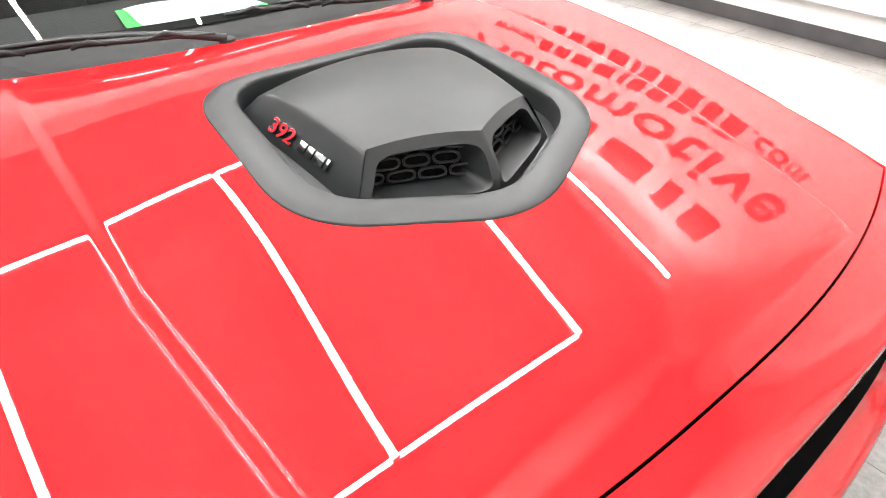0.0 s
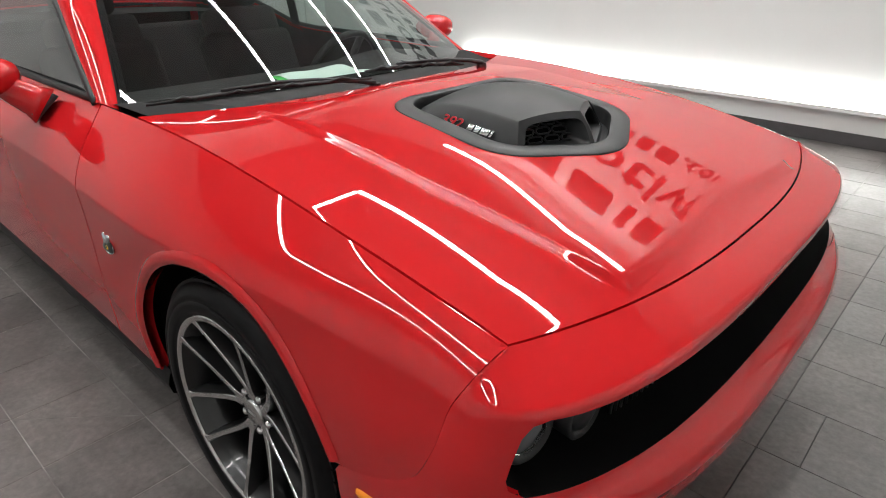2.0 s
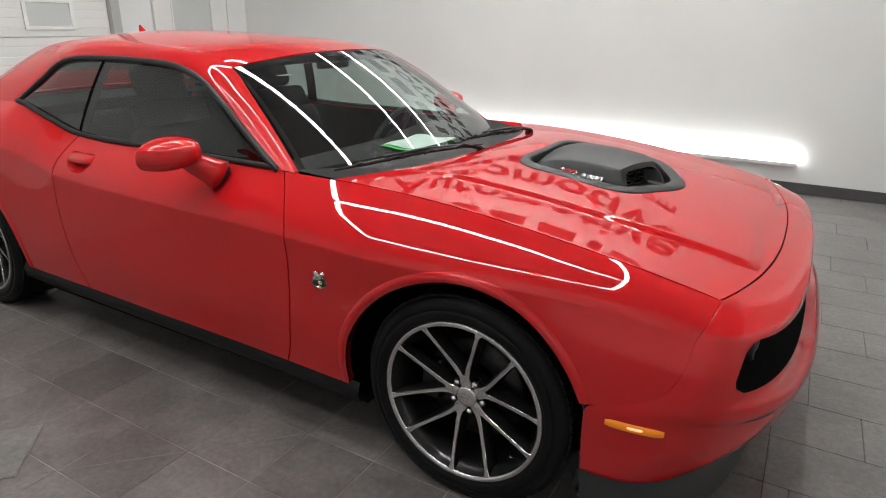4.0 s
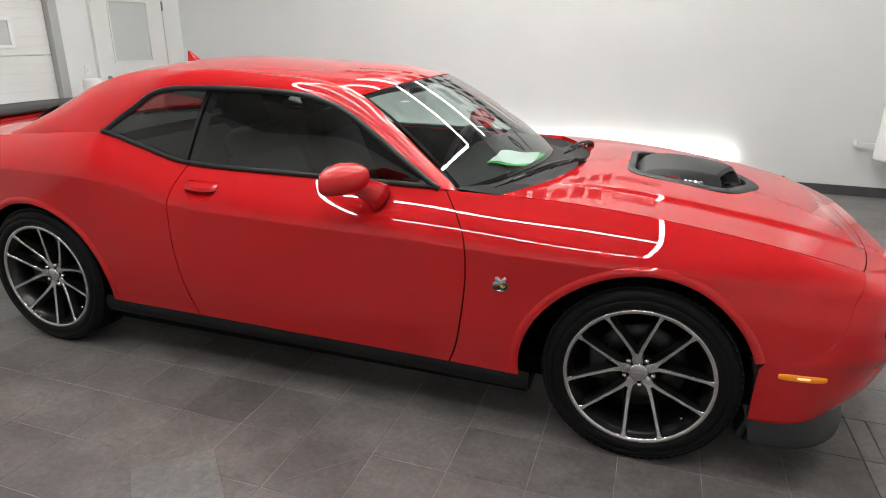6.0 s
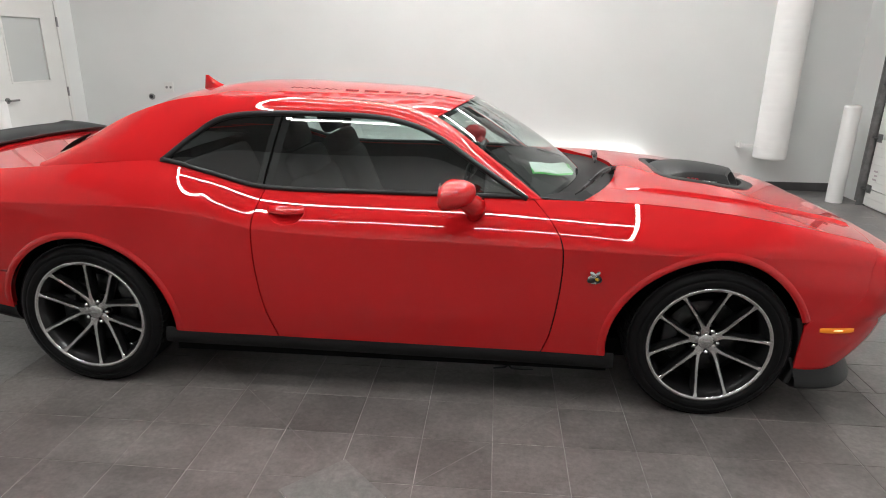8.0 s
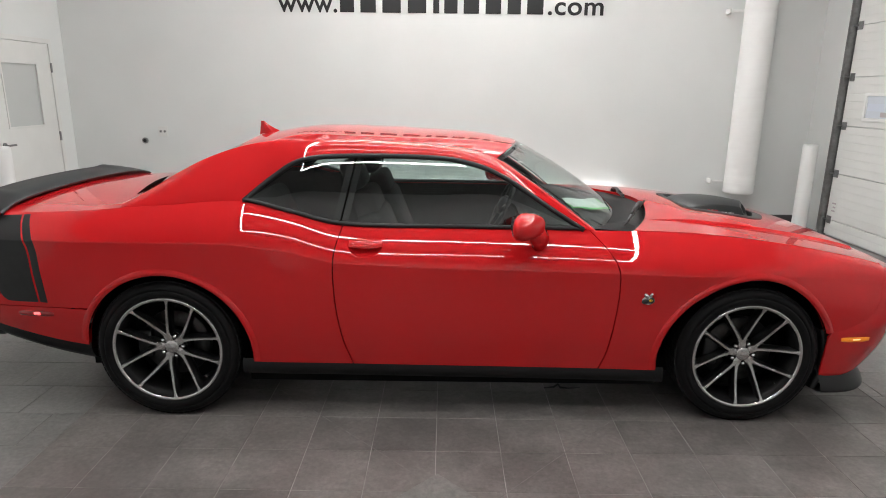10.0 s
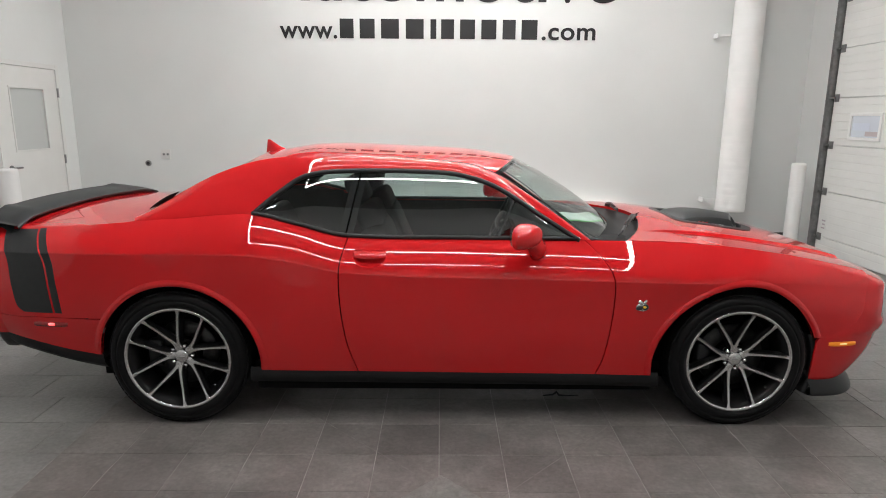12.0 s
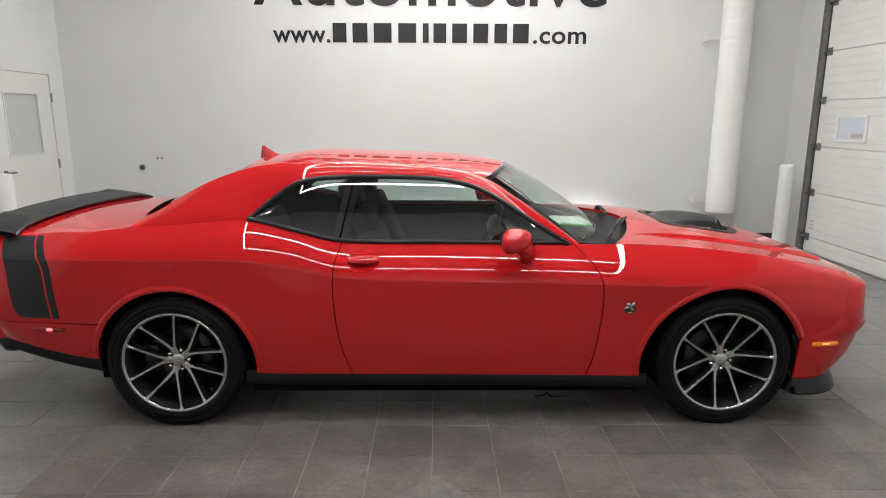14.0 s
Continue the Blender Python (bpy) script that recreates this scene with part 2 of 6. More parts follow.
# ---- the car: surfaces ----
SX = [-2.5, -2.3, -2.0, -1.5, -1.1, -0.6, 0.0, 0.6, 0.9, 1.4, 1.9, 2.2]
SEC = [  # half width and height of three lines along the flank, from the sill up
    ([0.80, 0.87, 0.905, 0.93, 0.93, 0.925, 0.925, 0.925, 0.93, 0.93, 0.915, 0.895], [0.48, 0.45, 0.39, 0.33, 0.302, 0.295, 0.29, 0.285, 0.282, 0.27, 0.24, 0.22]),
    ([0.85, 0.905, 0.935, 0.957, 0.955, 0.948, 0.948, 0.948, 0.952, 0.957, 0.942, 0.917], [0.60, 0.56, 0.53, 0.50, 0.48, 0.46, 0.46, 0.46, 0.46, 0.46, 0.44, 0.42]),
    ([0.865, 0.915, 0.945, 0.962, 0.958, 0.954, 0.954, 0.955, 0.960, 0.960, 0.944, 0.920], [0.76, 0.74, 0.73, 0.72, 0.70, 0.66, 0.65, 0.64, 0.64, 0.65, 0.64, 0.62]),
]
NOSE_N = 2.95


@functools.lru_cache(maxsize=200000)
def section(x):
    return [smooth_interp(x, SX, a[0]) for a in SEC], [smooth_interp(x, SX, a[1]) for a in SEC]


# shoulder from crease to belt: heights and tilts (degrees from upright) of four lines along it
UX = [-2.5, -2.0, -1.5, -1.1, -0.85, -0.6, 0.0, 0.6, 0.9, 1.2, 1.5, 1.75, 2.0, 2.2]
BELT_W = [0.74, 0.79, 0.803, 0.801, 0.809, 0.814, 0.811, 0.806, 0.804, 0.806, 0.811, 0.813, 0.806, 0.797]
BELT_Z = [1.03, 1.045, 1.085, 1.110, 1.056, 0.998, 0.988, 0.984, 0.981, 0.972, 0.945, 0.910, 0.863, 0.817]
UP_Z = [0.99, 1.00, 1.035, 1.054, 1.012, 0.945, 0.932, 0.919, 0.907, 0.900, 0.884, 0.864, 0.838, 0.785]
LO_Z = [0.955, 0.96, 0.975, 0.982, 0.951, 0.889, 0.878, 0.867, 0.857, 0.842, 0.837, 0.833, 0.822, 0.775]
CREASE_Z = [0.925, 0.925, 0.925, 0.92, 0.885, 0.835, 0.812, 0.803, 0.797, 0.792, 0.79, 0.785, 0.765, 0.735]
TILTS = [[26, 25, 32, 37, 38, 38, 38, 38, 37, 36.5, 35.5, 32, 13, 14], [37, 36, 42, 45, 44.5, 43.5, 42.7, 42.5, 41.5, 41, 40.5, 40, 41, 41], [45, 45, 54, 57, 57, 55.5, 55, 54.8, 54, 53.5, 52.5, 52, 52, 52], [55, 55, 64, 68, 70, 73, 75, 75, 75, 74, 74, 74, 74, 78]]


@functools.lru_cache(maxsize=200000)
def shoulder(x):
    """Knots (height, tilt, half width) down from the belt at x."""
    zs = [smooth_interp(x, UX, t) for t in (BELT_Z, UP_Z, LO_Z, CREASE_Z)]
    ts = [radians(smooth_interp(x, UX, t)) for t in TILTS]
    ws = [smooth_interp(x, UX, BELT_W)]
    for i in range(3):
        ws.append(ws[i] + run_out(zs[i] - zs[i + 1], ts[i], ts[i + 1]))
    return zs, ts, ws


def run_out(h, a, b):
    """How far a slope goes outwards over the height h while its tilt goes from a to b."""
    if abs(a - b) < 1e-5:
        return h / math.tan(a)
    return h * math.log(math.sin(b) / math.sin(a)) / (b - a)


def flank(x, s):
    """Half width and height of the flank at x, for line number s from 0 (sill) to 5 (belt)."""
    zs, ts, ws = shoulder(x)
    if s <= 3:
        w, z = section(x)
        k = [0, 1, 2, 3]
        return smooth_interp(s, k, w[:3] + [ws[3]]), smooth_interp(s, k, z[:3] + [zs[3]])
    z = zs[3] + (zs[0] - zs[3]) * (s - 3) / 2
    i = 0 if z >= zs[1] else 1 if z >= zs[2] else 2
    f = (zs[i] - z) / (zs[i] - zs[i + 1])
    return ws[i] + run_out(zs[i] - z, ts[i], ts[i] + (ts[i + 1] - ts[i]) * f), z


def line_at(x, z):
    """The flank's line number at which it has height z."""
    lo, hi = 0.0, 5.0
    for _ in range(26):
        mid = (lo + hi) / 2
        if flank(x, mid)[1] < z:
            lo = mid
        else:
            hi = mid
    return lo


KS = 0.17  # metres to a line number, to make the panels' nets even


def on_flank(sy, out=0.0):
    def lift(x, t):
        w, z = flank(x, t / KS)
        return Vector((x, sy * (w + out), z))
    return lift


def xz(points):
    return [(x, line_at(x, z) * KS) for x, z in points]


def curve_pts(pts, n=8):
    """A smooth line through points."""
    out = []
    t = list(range(len(pts)))
    for i in range((len(pts) - 1) * n + 1):
        u = i / n
        out.append(tuple(smooth_interp(u, t, [p[d] for p in pts]) for d in range(len(pts[0]))))
    return out


def arch(cx, r, z0, z1):
    """Points over a wheel arch, from the front foot (z0) to the rear foot (z1)."""
    cz = 0.345
    a0, a1 = math.asin((z0 - cz) / r), math.pi - math.asin((z1 - cz) / r)
    out = []
    for k in range(41):
        a = a0 + (a1 - a0) * k / 40
        # the opening is a little higher than round, and its foot towards the sill leans out
        up, side = max(0.0, math.sin(a)), (-math.cos(a) if cx > 0 else math.cos(a))
        q = r + (0.022 if cx > 0 else 0.004) * up ** 3 + (0.050 if cx > 0 else 0.018) * max(0.0, side) ** 3
        out.append((cx + q * math.cos(a), cz + q * math.sin(a)))
    return out


DOOR_FRONT = curve_pts([(0.660, 0.984), (0.742, 0.899), (0.788, 0.805), (0.790, 0.63), (0.760, 0.40), (0.724, 0.284)])
DOOR_REAR = curve_pts([(-0.585, 0.999), (-0.618, 0.86), (-0.615, 0.66), (-0.585, 0.46), (-0.533, 0.295)])
SEAM = curve_pts([(2.155, 0.8285), (2.138, 0.785), (2.120, 0.74), (2.105, 0.66), (2.060, 0.58), (1.950, 0.52), (1.872, 0.50)])
RF, RR = 0.412, 0.416
CUP = round_poly([(-0.548, 0.941), (-0.380, 0.939), (-0.378, 0.903), (-0.415, 0.863), (-0.510, 0.863), (-0.550, 0.905)], 0.034, 7)
CAR = thing("car", "glossy red two-door coupe with black scoop, parked on tiled floor", "car")


def shift(pts, d):
    return [(x + d, z) for x, z in pts]


def top_line(x0, x1, n=30, s=5.0):
    return [(x0 + (x1 - x0) * k / n, s * KS) for k in range(n + 1)]


def bot_line(x0, x1, n=30):
    return [(x0 + (x1 - x0) * k / n, 0.0) for k in range(n + 1)]


def finish(bm, sy, depth=0.022):
    face_to(bm, lambda c: Vector((0, sy, 0.35)))
    flange(bm, depth)
    return bm


G = 0.0030


def build_flank(sy):
    # door
    fr, re = shift(DOOR_FRONT, -G), shift(DOOR_REAR, G)
    out = top_line(re[0][0], fr[0][0]) + xz(fr)[1:-1] + bot_line(fr[-1][0], re[-1][0]) + xz(re[::-1])[1:-1]
    part("door", finish(sheet(out, 0.022, on_flank(sy), [xz(CUP)]), sy, 0.010), RED, CAR)
    # front fender
    fd = shift(DOOR_FRONT, G)
    a = arch(1.473, RF, 0.50, 0.285)
    s2 = shift(SEAM, -0.0008)
    out = top_line(fd[0][0], s2[0][0]) + xz(s2)[1:] + xz([p for p in a if p[0] < s2[-1][0]]) + bot_line(a[-1][0], fd[-1][0], 6) + xz(fd[::-1])[1:-1]
    part("fender", finish(sheet(out, 0.022, on_flank(sy)), sy), RED, CAR)
    # rear quarter
    rd = shift(DOOR_REAR, -G)
    a = arch(-1.473, RR, 0.31, 0.585)
    out = top_line(-2.42, rd[0][0], 40) + xz(rd)[1:-1] + bot_line(rd[-1][0], a[0][0], 8) + xz(a)[1:] + xz([(-2.0, 0.585), (-2.2, 0.588), (-2.42, 0.592)])
    part("rear_quarter", finish(sheet(out, 0.022, on_flank(sy)), sy), RED, CAR)
    # side of the rear bumper
    a2 = arch(-1.473, RR, 0.31, 0.355)
    low = [p for p in a2 if p[0] < -1.7 and p[1] < 0.580]
    out = xz([(-2.42, 0.588), (-2.2, 0.584), (-2.0, 0.581)]) + xz(low) + bot_line(low[-1][0], -2.42, 14)[1:]
    part("rear_bumper_side", finish(sheet(out, 0.022, on_flank(sy)), sy), RED, CAR)
    # dark backing behind the shut lines, in place of the gaps' shade
    for ln, ahead in ((DOOR_FRONT, 0.012), (DOOR_REAR, 0.012), (SEAM[14:], 0.003)):
        bm = bmesh.new()
        rows = []
        for d in (-0.012, ahead):
            rows.append([on_flank(sy, -0.023)(x + d, line_at(x + d, z) * KS) for x, z in ln])
        grid(bm, rows)
        part("gap_shade", bm, BLACK_DEEP, CAR)
    # arch lips: a rounded roll along the edge
    for cx, r, z0, z1 in ((1.473, RF, 0.50, 0.295), (-1.473, RR, 0.31, 0.40)):
        pts = arch(cx, r, z0, z1)
        bm = bmesh.new()
        rows = []
        for d, o in ((0.030, 0.000), (0.022, 0.006), (0.010, 0.0085), (0.0, 0.006), (-0.003, -0.002), (-0.002, -0.03)):
            row = []
            for x, z in pts:
                dx, dz = x - cx, z - 0.345
                f = (r + d) / r
                w, _ = flank(x, line_at(cx + dx * f, 0.345 + dz * f))
                row.append(Vector((cx + dx * f, sy * (w + o), 0.345 + dz * f)))
            rows.append(row)
        grid(bm, rows)
        part("arch_lip", face_to(bm, lambda c: Vector((0, sy, 0.1))), RED, CAR)
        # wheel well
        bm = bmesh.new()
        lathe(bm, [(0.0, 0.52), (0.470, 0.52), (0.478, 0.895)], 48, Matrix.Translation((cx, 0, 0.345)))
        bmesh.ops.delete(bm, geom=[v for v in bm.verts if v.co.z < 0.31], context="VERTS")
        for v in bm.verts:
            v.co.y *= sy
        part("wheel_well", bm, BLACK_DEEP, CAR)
    # side skirt
    bm = bmesh.new()
    rows = []
    for k in range(41):
        x = -1.10 + 2.16 * k / 40
        w, z = flank(x, 0)
        rows.append([Vector((x, sy * (w - 0.012), z + 0.012)), Vector((x, sy * (w - 0.002), z - 0.006)), Vector((x, sy * (w + 0.004), z - 0.03)), Vector((x, sy * (w - 0.004), z - 0.065)), Vector((x, sy * (w - 0.05), z - 0.085)), Vector((x, sy * (w - 0.4), z - 0.075))])
    grid(bm, rows)
    part("side_skirt", face_to(bm, lambda c: Vector((0, sy, -0.3))), BLACK_SILL, CAR, "black plastic side skirt")
    # lower black edge behind the rear wheel
    bm = bmesh.new()
    rows = []
    for k in range(16):
        x = -1.878 - 0.542 * k / 15
        w, z = flank(x, 0)
        d = 0.085 - 0.01 * k / 15
        rows.append([Vector((x, sy * (w - 0.01), z + 0.01)), Vector((x, sy * (w + 0.001), z - 0.008)), Vector((x, sy * (w - 0.012), z - d * 0.6)), Vector((x, sy * (w - 0.04), z - d)), Vector((x, sy * (w - 0.3), z - d))])
    grid(bm, rows)
    part("rear_valance_side", face_to(bm, lambda c: Vector((0, sy, -0.2))), BLACK_SILL, CAR)


def slot_shape():
    """The grille opening, as (angle share, height)."""
    half = [(-0.778, 0.682), (-0.775, 0.655), (-0.757, 0.634), (-0.70, 0.616), (-0.30, 0.599), (0.0, 0.596)]
    top = [(0.0, 0.748), (-0.30, 0.752), (-0.58, 0.760), (-0.71, 0.762), (-0.756, 0.753), (-0.775, 0.730)]
    return half + [(-u, z) for u, z in half[-2::-1]] + [(-u, z) for u, z in top[::-1]] + top[1:]


ZB = 0.772  # height of the brow over the grille
NZ = [0.20, 0.24, 0.30, 0.38, 0.46, 0.52, 0.555, 0.58, 0.60, 0.66, ZB]
NX = [2.18, 2.22, 2.30, 2.375, 2.415, 2.428, 2.419, 2.398, 2.370, 2.358, 2.366]
XS_Z = [0.20, 0.46, 0.50, 0.52, 0.58, 0.66, 0.74, ZB]
XS_X = [1.868, 1.868, 1.880, 1.950, 2.060, 2.105, 2.120, 2.133]


def hood_front(y):
    return 2.150 + 0.117 * (1 - min(1.0, abs(y) / 0.797) ** 2.5)


NB_Z = [0.18 + 0.02 * k for k in range(31)]
NB_W = []


def nose_width(z):
    if not NB_W:
        for q in NB_Z:
            x0 = smooth_interp(q, XS_Z, XS_X)
            NB_W.append(flank(x0, line_at(x0, q))[0] - max(0.0, 0.26 - q) * 0.8)
    return smooth_interp(z, NB_Z, NB_W)


def nose(u, z):
    """The front bumper: u from -1 (right flank) to 1 (left flank); above the brow it runs up to the hood's edge."""
    zl = min(z, ZB)
    x0 = smooth_interp(zl, XS_Z, XS_X)
    b = nose_width(zl)
    a = smooth_interp(zl, NZ, NX) - x0
    f = abs(u) * math.pi / 2
    sn = math.sin(f) ** (2 / NOSE_N) if f > 0 else 0.0
    p = Vector((x0 + a * max(0.0, math.cos(f)) ** (2 / NOSE_N), math.copysign(b * sn, u), zl))
    if z > ZB:
        t = min(1.0, (z - ZB) / (0.86 - ZB))
        c = max(0.0, math.cos(f)) ** 0.5

        def rise(p, y, c):
            q = Vector((hood_front(y) + 0.0045, y, hood_z(hood_front(y), y) - 0.002))
            p1 = p.lerp(q, 0.36).lerp(p + Vector((0, 0, 0.032)), c * 0.30)
            p2 = q.lerp(p, 0.36).lerp(q + Vector((0.058, 0, -0.016)), c * 0.35)
            return (1 - t) ** 3 * p + 3 * t * (1 - t) ** 2 * p1 + 3 * t * t * (1 - t) * p2 + t**3 * q
        p = rise(p, math.copysign(0.800 * sn, u), c)
        # the corner follows the fender's edge
        xe, ze = 2.133 + 0.023 * t, ZB + (0.828 - ZB) * t
        we = flank(xe, line_at(xe, ze))[0]
        e0 = rise(Vector((XS_X[-1], math.copysign(nose_width(ZB), u), ZB)), math.copysign(0.800, u), 0.0)
        p += (Vector((xe, math.copysign(we, u), ze)) - e0) * (1 - c) ** 2
    return p


def build_nose():
    out = [(-1 + 2 * k / 60, 0.21) for k in range(61)] + [(1, 0.5), (1, ZB)] + [(1 - 2 * k / 60, 0.86) for k in range(61)] + [(-1, ZB), (-1, 0.5)]
    us = 1.15
    bm = sheet([(u * us, z) for u, z in out], 0.022, lambda a, z: nose(a / us, z), [[(u * us, z) for u, z in slot_shape()]])
    face_to(bm, lambda c: Vector((1, c.y * 0.9, 0.1)))
    flange(bm, 0.012)
    bumper = part("front_bumper", bm, RED, CAR)
    # the opening's inner walls and back
    bm = bmesh.new()
    ring = refine([(u * us, z) for u, z in slot_shape()], 0.03)
    rows = []
    for d, g in ((0.0, 1.0), (0.02, 0.985), (0.13, 0.93)):
        row = []
        for a, z in ring + ring[:1]:
            p = nose(a / us, z)
            row.append(Vector((p.x - d, p.y * g, 0.68 + (p.z - 0.68) * g)))
        rows.append(row)
    grid(bm, rows)
    part("grille_surround", bm, BLACK_DEEP, bumper)
    bm = bmesh.new()
    rows = []
    for z in (0.56, 0.62, 0.69, 0.77):
        rows.append([nose(-0.80 + 1.60 * k / 30, z) - Vector((0.125, 0, 0)) for k in range(31)])
    grid(bm, rows)
    part("grille_back", bm, BLACK_DEEP, bumper)
    bm = bmesh.new()
    for k in range(1, 8):
        z = 0.60 + 0.15 * k / 8
        tube(bm, [nose(-0.33 + 0.66 * i / 16, z) - Vector((0.10, 0, 0)) for i in range(17)], 0.004, 5)
    for k in range(45):
        u = -0.33 + 0.66 * k / 44
        tube(bm, [nose(u, 0.60) - Vector((0.10, 0, 0)), nose(u, 0.75) - Vector((0.10, 0, 0))], 0.003, 5)
    part("grille_mesh", bm, BLACK_TRIM, bumper)
    for sy in (-1, 1):
        for yc, r, lit in ((0.66, 0.052, True), (0.50, 0.052, False)):
            u = 0.615 if lit else 0.46
            c = nose(sy * u, 0.690) - Vector((0.096, 0, 0))
            m = Matrix.Translation(c) @ Matrix.Rotation(sy * 0.12 if lit else 0.0, 4, "Z") @ Matrix.Rotation(math.pi / 2, 4, "Z").inverted()
            bm = bmesh.new()
            lathe(bm, [(r, -0.03), (r + 0.006, 0.03), (r, 0.035), (r - 0.008, 0.02), (r - 0.02, -0.02)], 40, m)
            lamp = part("headlight", bm, BLACK_TRIM, bumper)
            bm = bmesh.new()
            lathe(bm, [(r - 0.008, 0.022), (r * 0.7, 0.034), (r * 0.35, 0.040), (0.0005, 0.042)], 40, m)
            part("lens", bm, LENS if lit else BLACK_SATIN, lamp)
            if lit:
                bm = bmesh.new()
                lathe(bm, [(r - 0.010, 0.026), (r - 0.016, 0.032), (r - 0.022, 0.031)], 40, m)
                part("light_ring", bm, HALO, lamp)
    # splitter below: a rounded lip
    bm = bmesh.new()
    rows = []
    for k in range(81):
        u = -1 + 2 * k / 80
        p = nose(u, 0.275)
        rows.append([Vector((1.6 + (p.x - 1.6) * g, p.y * (1 + (g - 1) * 0.5), z)) for g, z in ((0.93, 0.30), (0.970, 0.268), (1.000, 0.240), (1.027, 0.208), (1.042, 0.186), (1.044, 0.177), (1.036, 0.170), (1.0, 0.168), (0.85, 0.180))])
    grid(bm, rows)
    part("splitter", face_to(bm, lambda c: Vector((c.x - 1.5, c.y, 0.4 if c.z > 0.172 else -3))), BLACK_TRIM, CAR, "matt black plastic chin splitter")
    # black liner edge at the front foot of each arch
    for sy in (-1, 1):
        bm = bmesh.new()
        rows = []
        for k in range(15):
            a = radians(24 - 48 * k / 14)
            x, z = 1.473 + math.cos(a) * 0.402, 0.345 + math.sin(a) * 0.402
            w = min(flank(1.86, line_at(1.86, max(0.25, z)))[0], 0.92)
            rows.append([Vector((x - 0.002, sy * 0.72, z)), Vector((x - 0.004, sy * (w - 0.016), z)), Vector((x, sy * (w - 0.004), z)), Vector((x + 0.020, sy * (w - 0.003), z)), Vector((x + 0.026, sy * (w - 0.03), z))])
        grid(bm, rows)
        part("arch_liner", bm, BLACK_TRIM, CAR)


def build_tail():
    """Rear end of the car, rounded in plan."""
    bm = bmesh.new()
    rows = []
    zs = [0.466 + (1.035 - 0.466) * j / 26 for j in range(27)]
    for z in zs:
        s = line_at(-2.42, z)
        b = flank(-2.42, s)[0]
        a = 0.16 + 0.04 * math.sin(math.pi * (z - 0.4) / 0.63)
        row = []
        for k in range(61):
            f = (-1 + 2 * k / 60) * math.pi / 2
            y = b * math.copysign(abs(math.sin(f)) ** (2 / 3.6), f)
            row.append(Vector((-2.42 - a * max(0, math.cos(f)) ** (2 / 3.6), y, z)))
        rows.append(row)
    grid(bm, rows)
    face_to(bm, lambda c: Vector((-1, c.y, 0.1)))
    part("rear_bumper", flange(bm, 0.01), RED, CAR)
    bm = bmesh.new()
    rows = []
    for z, g in ((0.480, 0.985), (0.462, 1.0), (0.42, 0.985), (0.375, 0.95), (0.37, 0.7)):
        row = []
        for k in range(41):
            f = (-1 + 2 * k / 40) * math.pi / 2
            row.append(Vector((-2.40 - 0.17 * g * max(0, math.cos(f)) ** 0.55, 0.83 * g * math.copysign(abs(math.sin(f)) ** 0.55, f), z)))
        rows.append(row)
    grid(bm, rows)
    part("rear_valance", bm, BLACK_TRIM, CAR)
    # taillight band
    bm = bmesh.new()
    rows = []
    for z in (0.80, 0.84, 0.92, 0.95):
        row = []
        for k in range(41):
            f = (-0.86 + 1.72 * k / 40) * math.pi / 2
            row.append(Vector((-2.42 - 0.206 * max(0, math.cos(f)) ** 0.555, 0.80 * math.copysign(abs(math.sin(f)) ** 0.555, f), z)))
        rows.append(row)
    grid(bm, rows)
    part("taillight", bm, REDLENS, CAR)


def deck_z(x, v):
    ze = flank(x, 5.0)[1]
    return ze + (0.030 + 0.012 * (x + 2.4)) * (1 - v * v)


def build_deck():
    bm = bmesh.new()
    rows = []
    for i in range(28):
        x = -1.66 - 0.80 * i / 27
        w = flank(x, 5.0)[0]
        rows.append([Vector((x - 0.10 * (1 - v * v) * (1 if i > 24 else 0), v * w, deck_z(x, v))) for v in [-1 + 2 * k / 40 for k in range(41)]])
    grid(bm, rows)
    face_to(bm, lambda c: Vector((0, 0, 1)))
    part("boot_lid", flange(bm, 0.01), RED, CAR)
    # spoiler: a satin black blade across the tail
    bm = bmesh.new()
    rows = []
    for k in range(61):
        v = -1 + 2 * k / 60
        y = v * 0.815
        back = -2.565 + 0.10 * abs(v) ** 3
        fr = -2.355 + 0.05 * abs(v) ** 3
        e = max(0.0, abs(v) - 0.74) / 0.26
        top = 1.120 - 0.022 * v * v - 0.032 * e * e + 0.010 * math.exp(-((abs(v) - 0.70) / 0.07) ** 2)
        zf = deck_z(fr, v * 0.95) + 0.028 * (1 - e * e)
        th = 0.016
        rows.append([Vector((fr + 0.006, y, zf - th)), Vector((fr + 0.010, y, zf - 0.005)), Vector((fr, y, zf + 0.003)), Vector((0.55 * fr + 0.45 * back, y, 0.52 * zf + 0.48 * top + 0.004)), Vector((back + 0.03, y, top - 0.004)), Vector((back + 0.008, y, top)), Vector((back, y, top - 0.008)), Vector((back + 0.008, y, top - 0.018)), Vector((0.5 * fr + 0.5 * back, y, 0.5 * zf + 0.5 * top - th)), Vector((fr - 0.03, y, zf - th - 0.02 * e))])
    grid(bm, rows)
    face_to(bm, lambda c: Vector((0, 0, 1)) if c.x > -2.53 and c.z > 1.05 else Vector((-1, 0, -0.4)))
    bmesh.ops.holes_fill(bm, edges=[e for e in bm.edges if e.is_boundary])
    part("spoiler", bm, BLACK_SATIN, CAR, "satin black blade spoiler", sharp=50)
    bm = bmesh.new()
    grid(bm, [[Vector((x, v * 0.775, deck_z(x, v * 0.95) + h)) for v in [-1 + 2 * k / 40 for k in range(41)]] for x, h in ((-2.37, 0.002), (-2.375, 0.03), (-2.44, 0.03), (-2.445, 0.0))])
    part("spoiler_foot", bm, BLACK_DEEP, CAR)


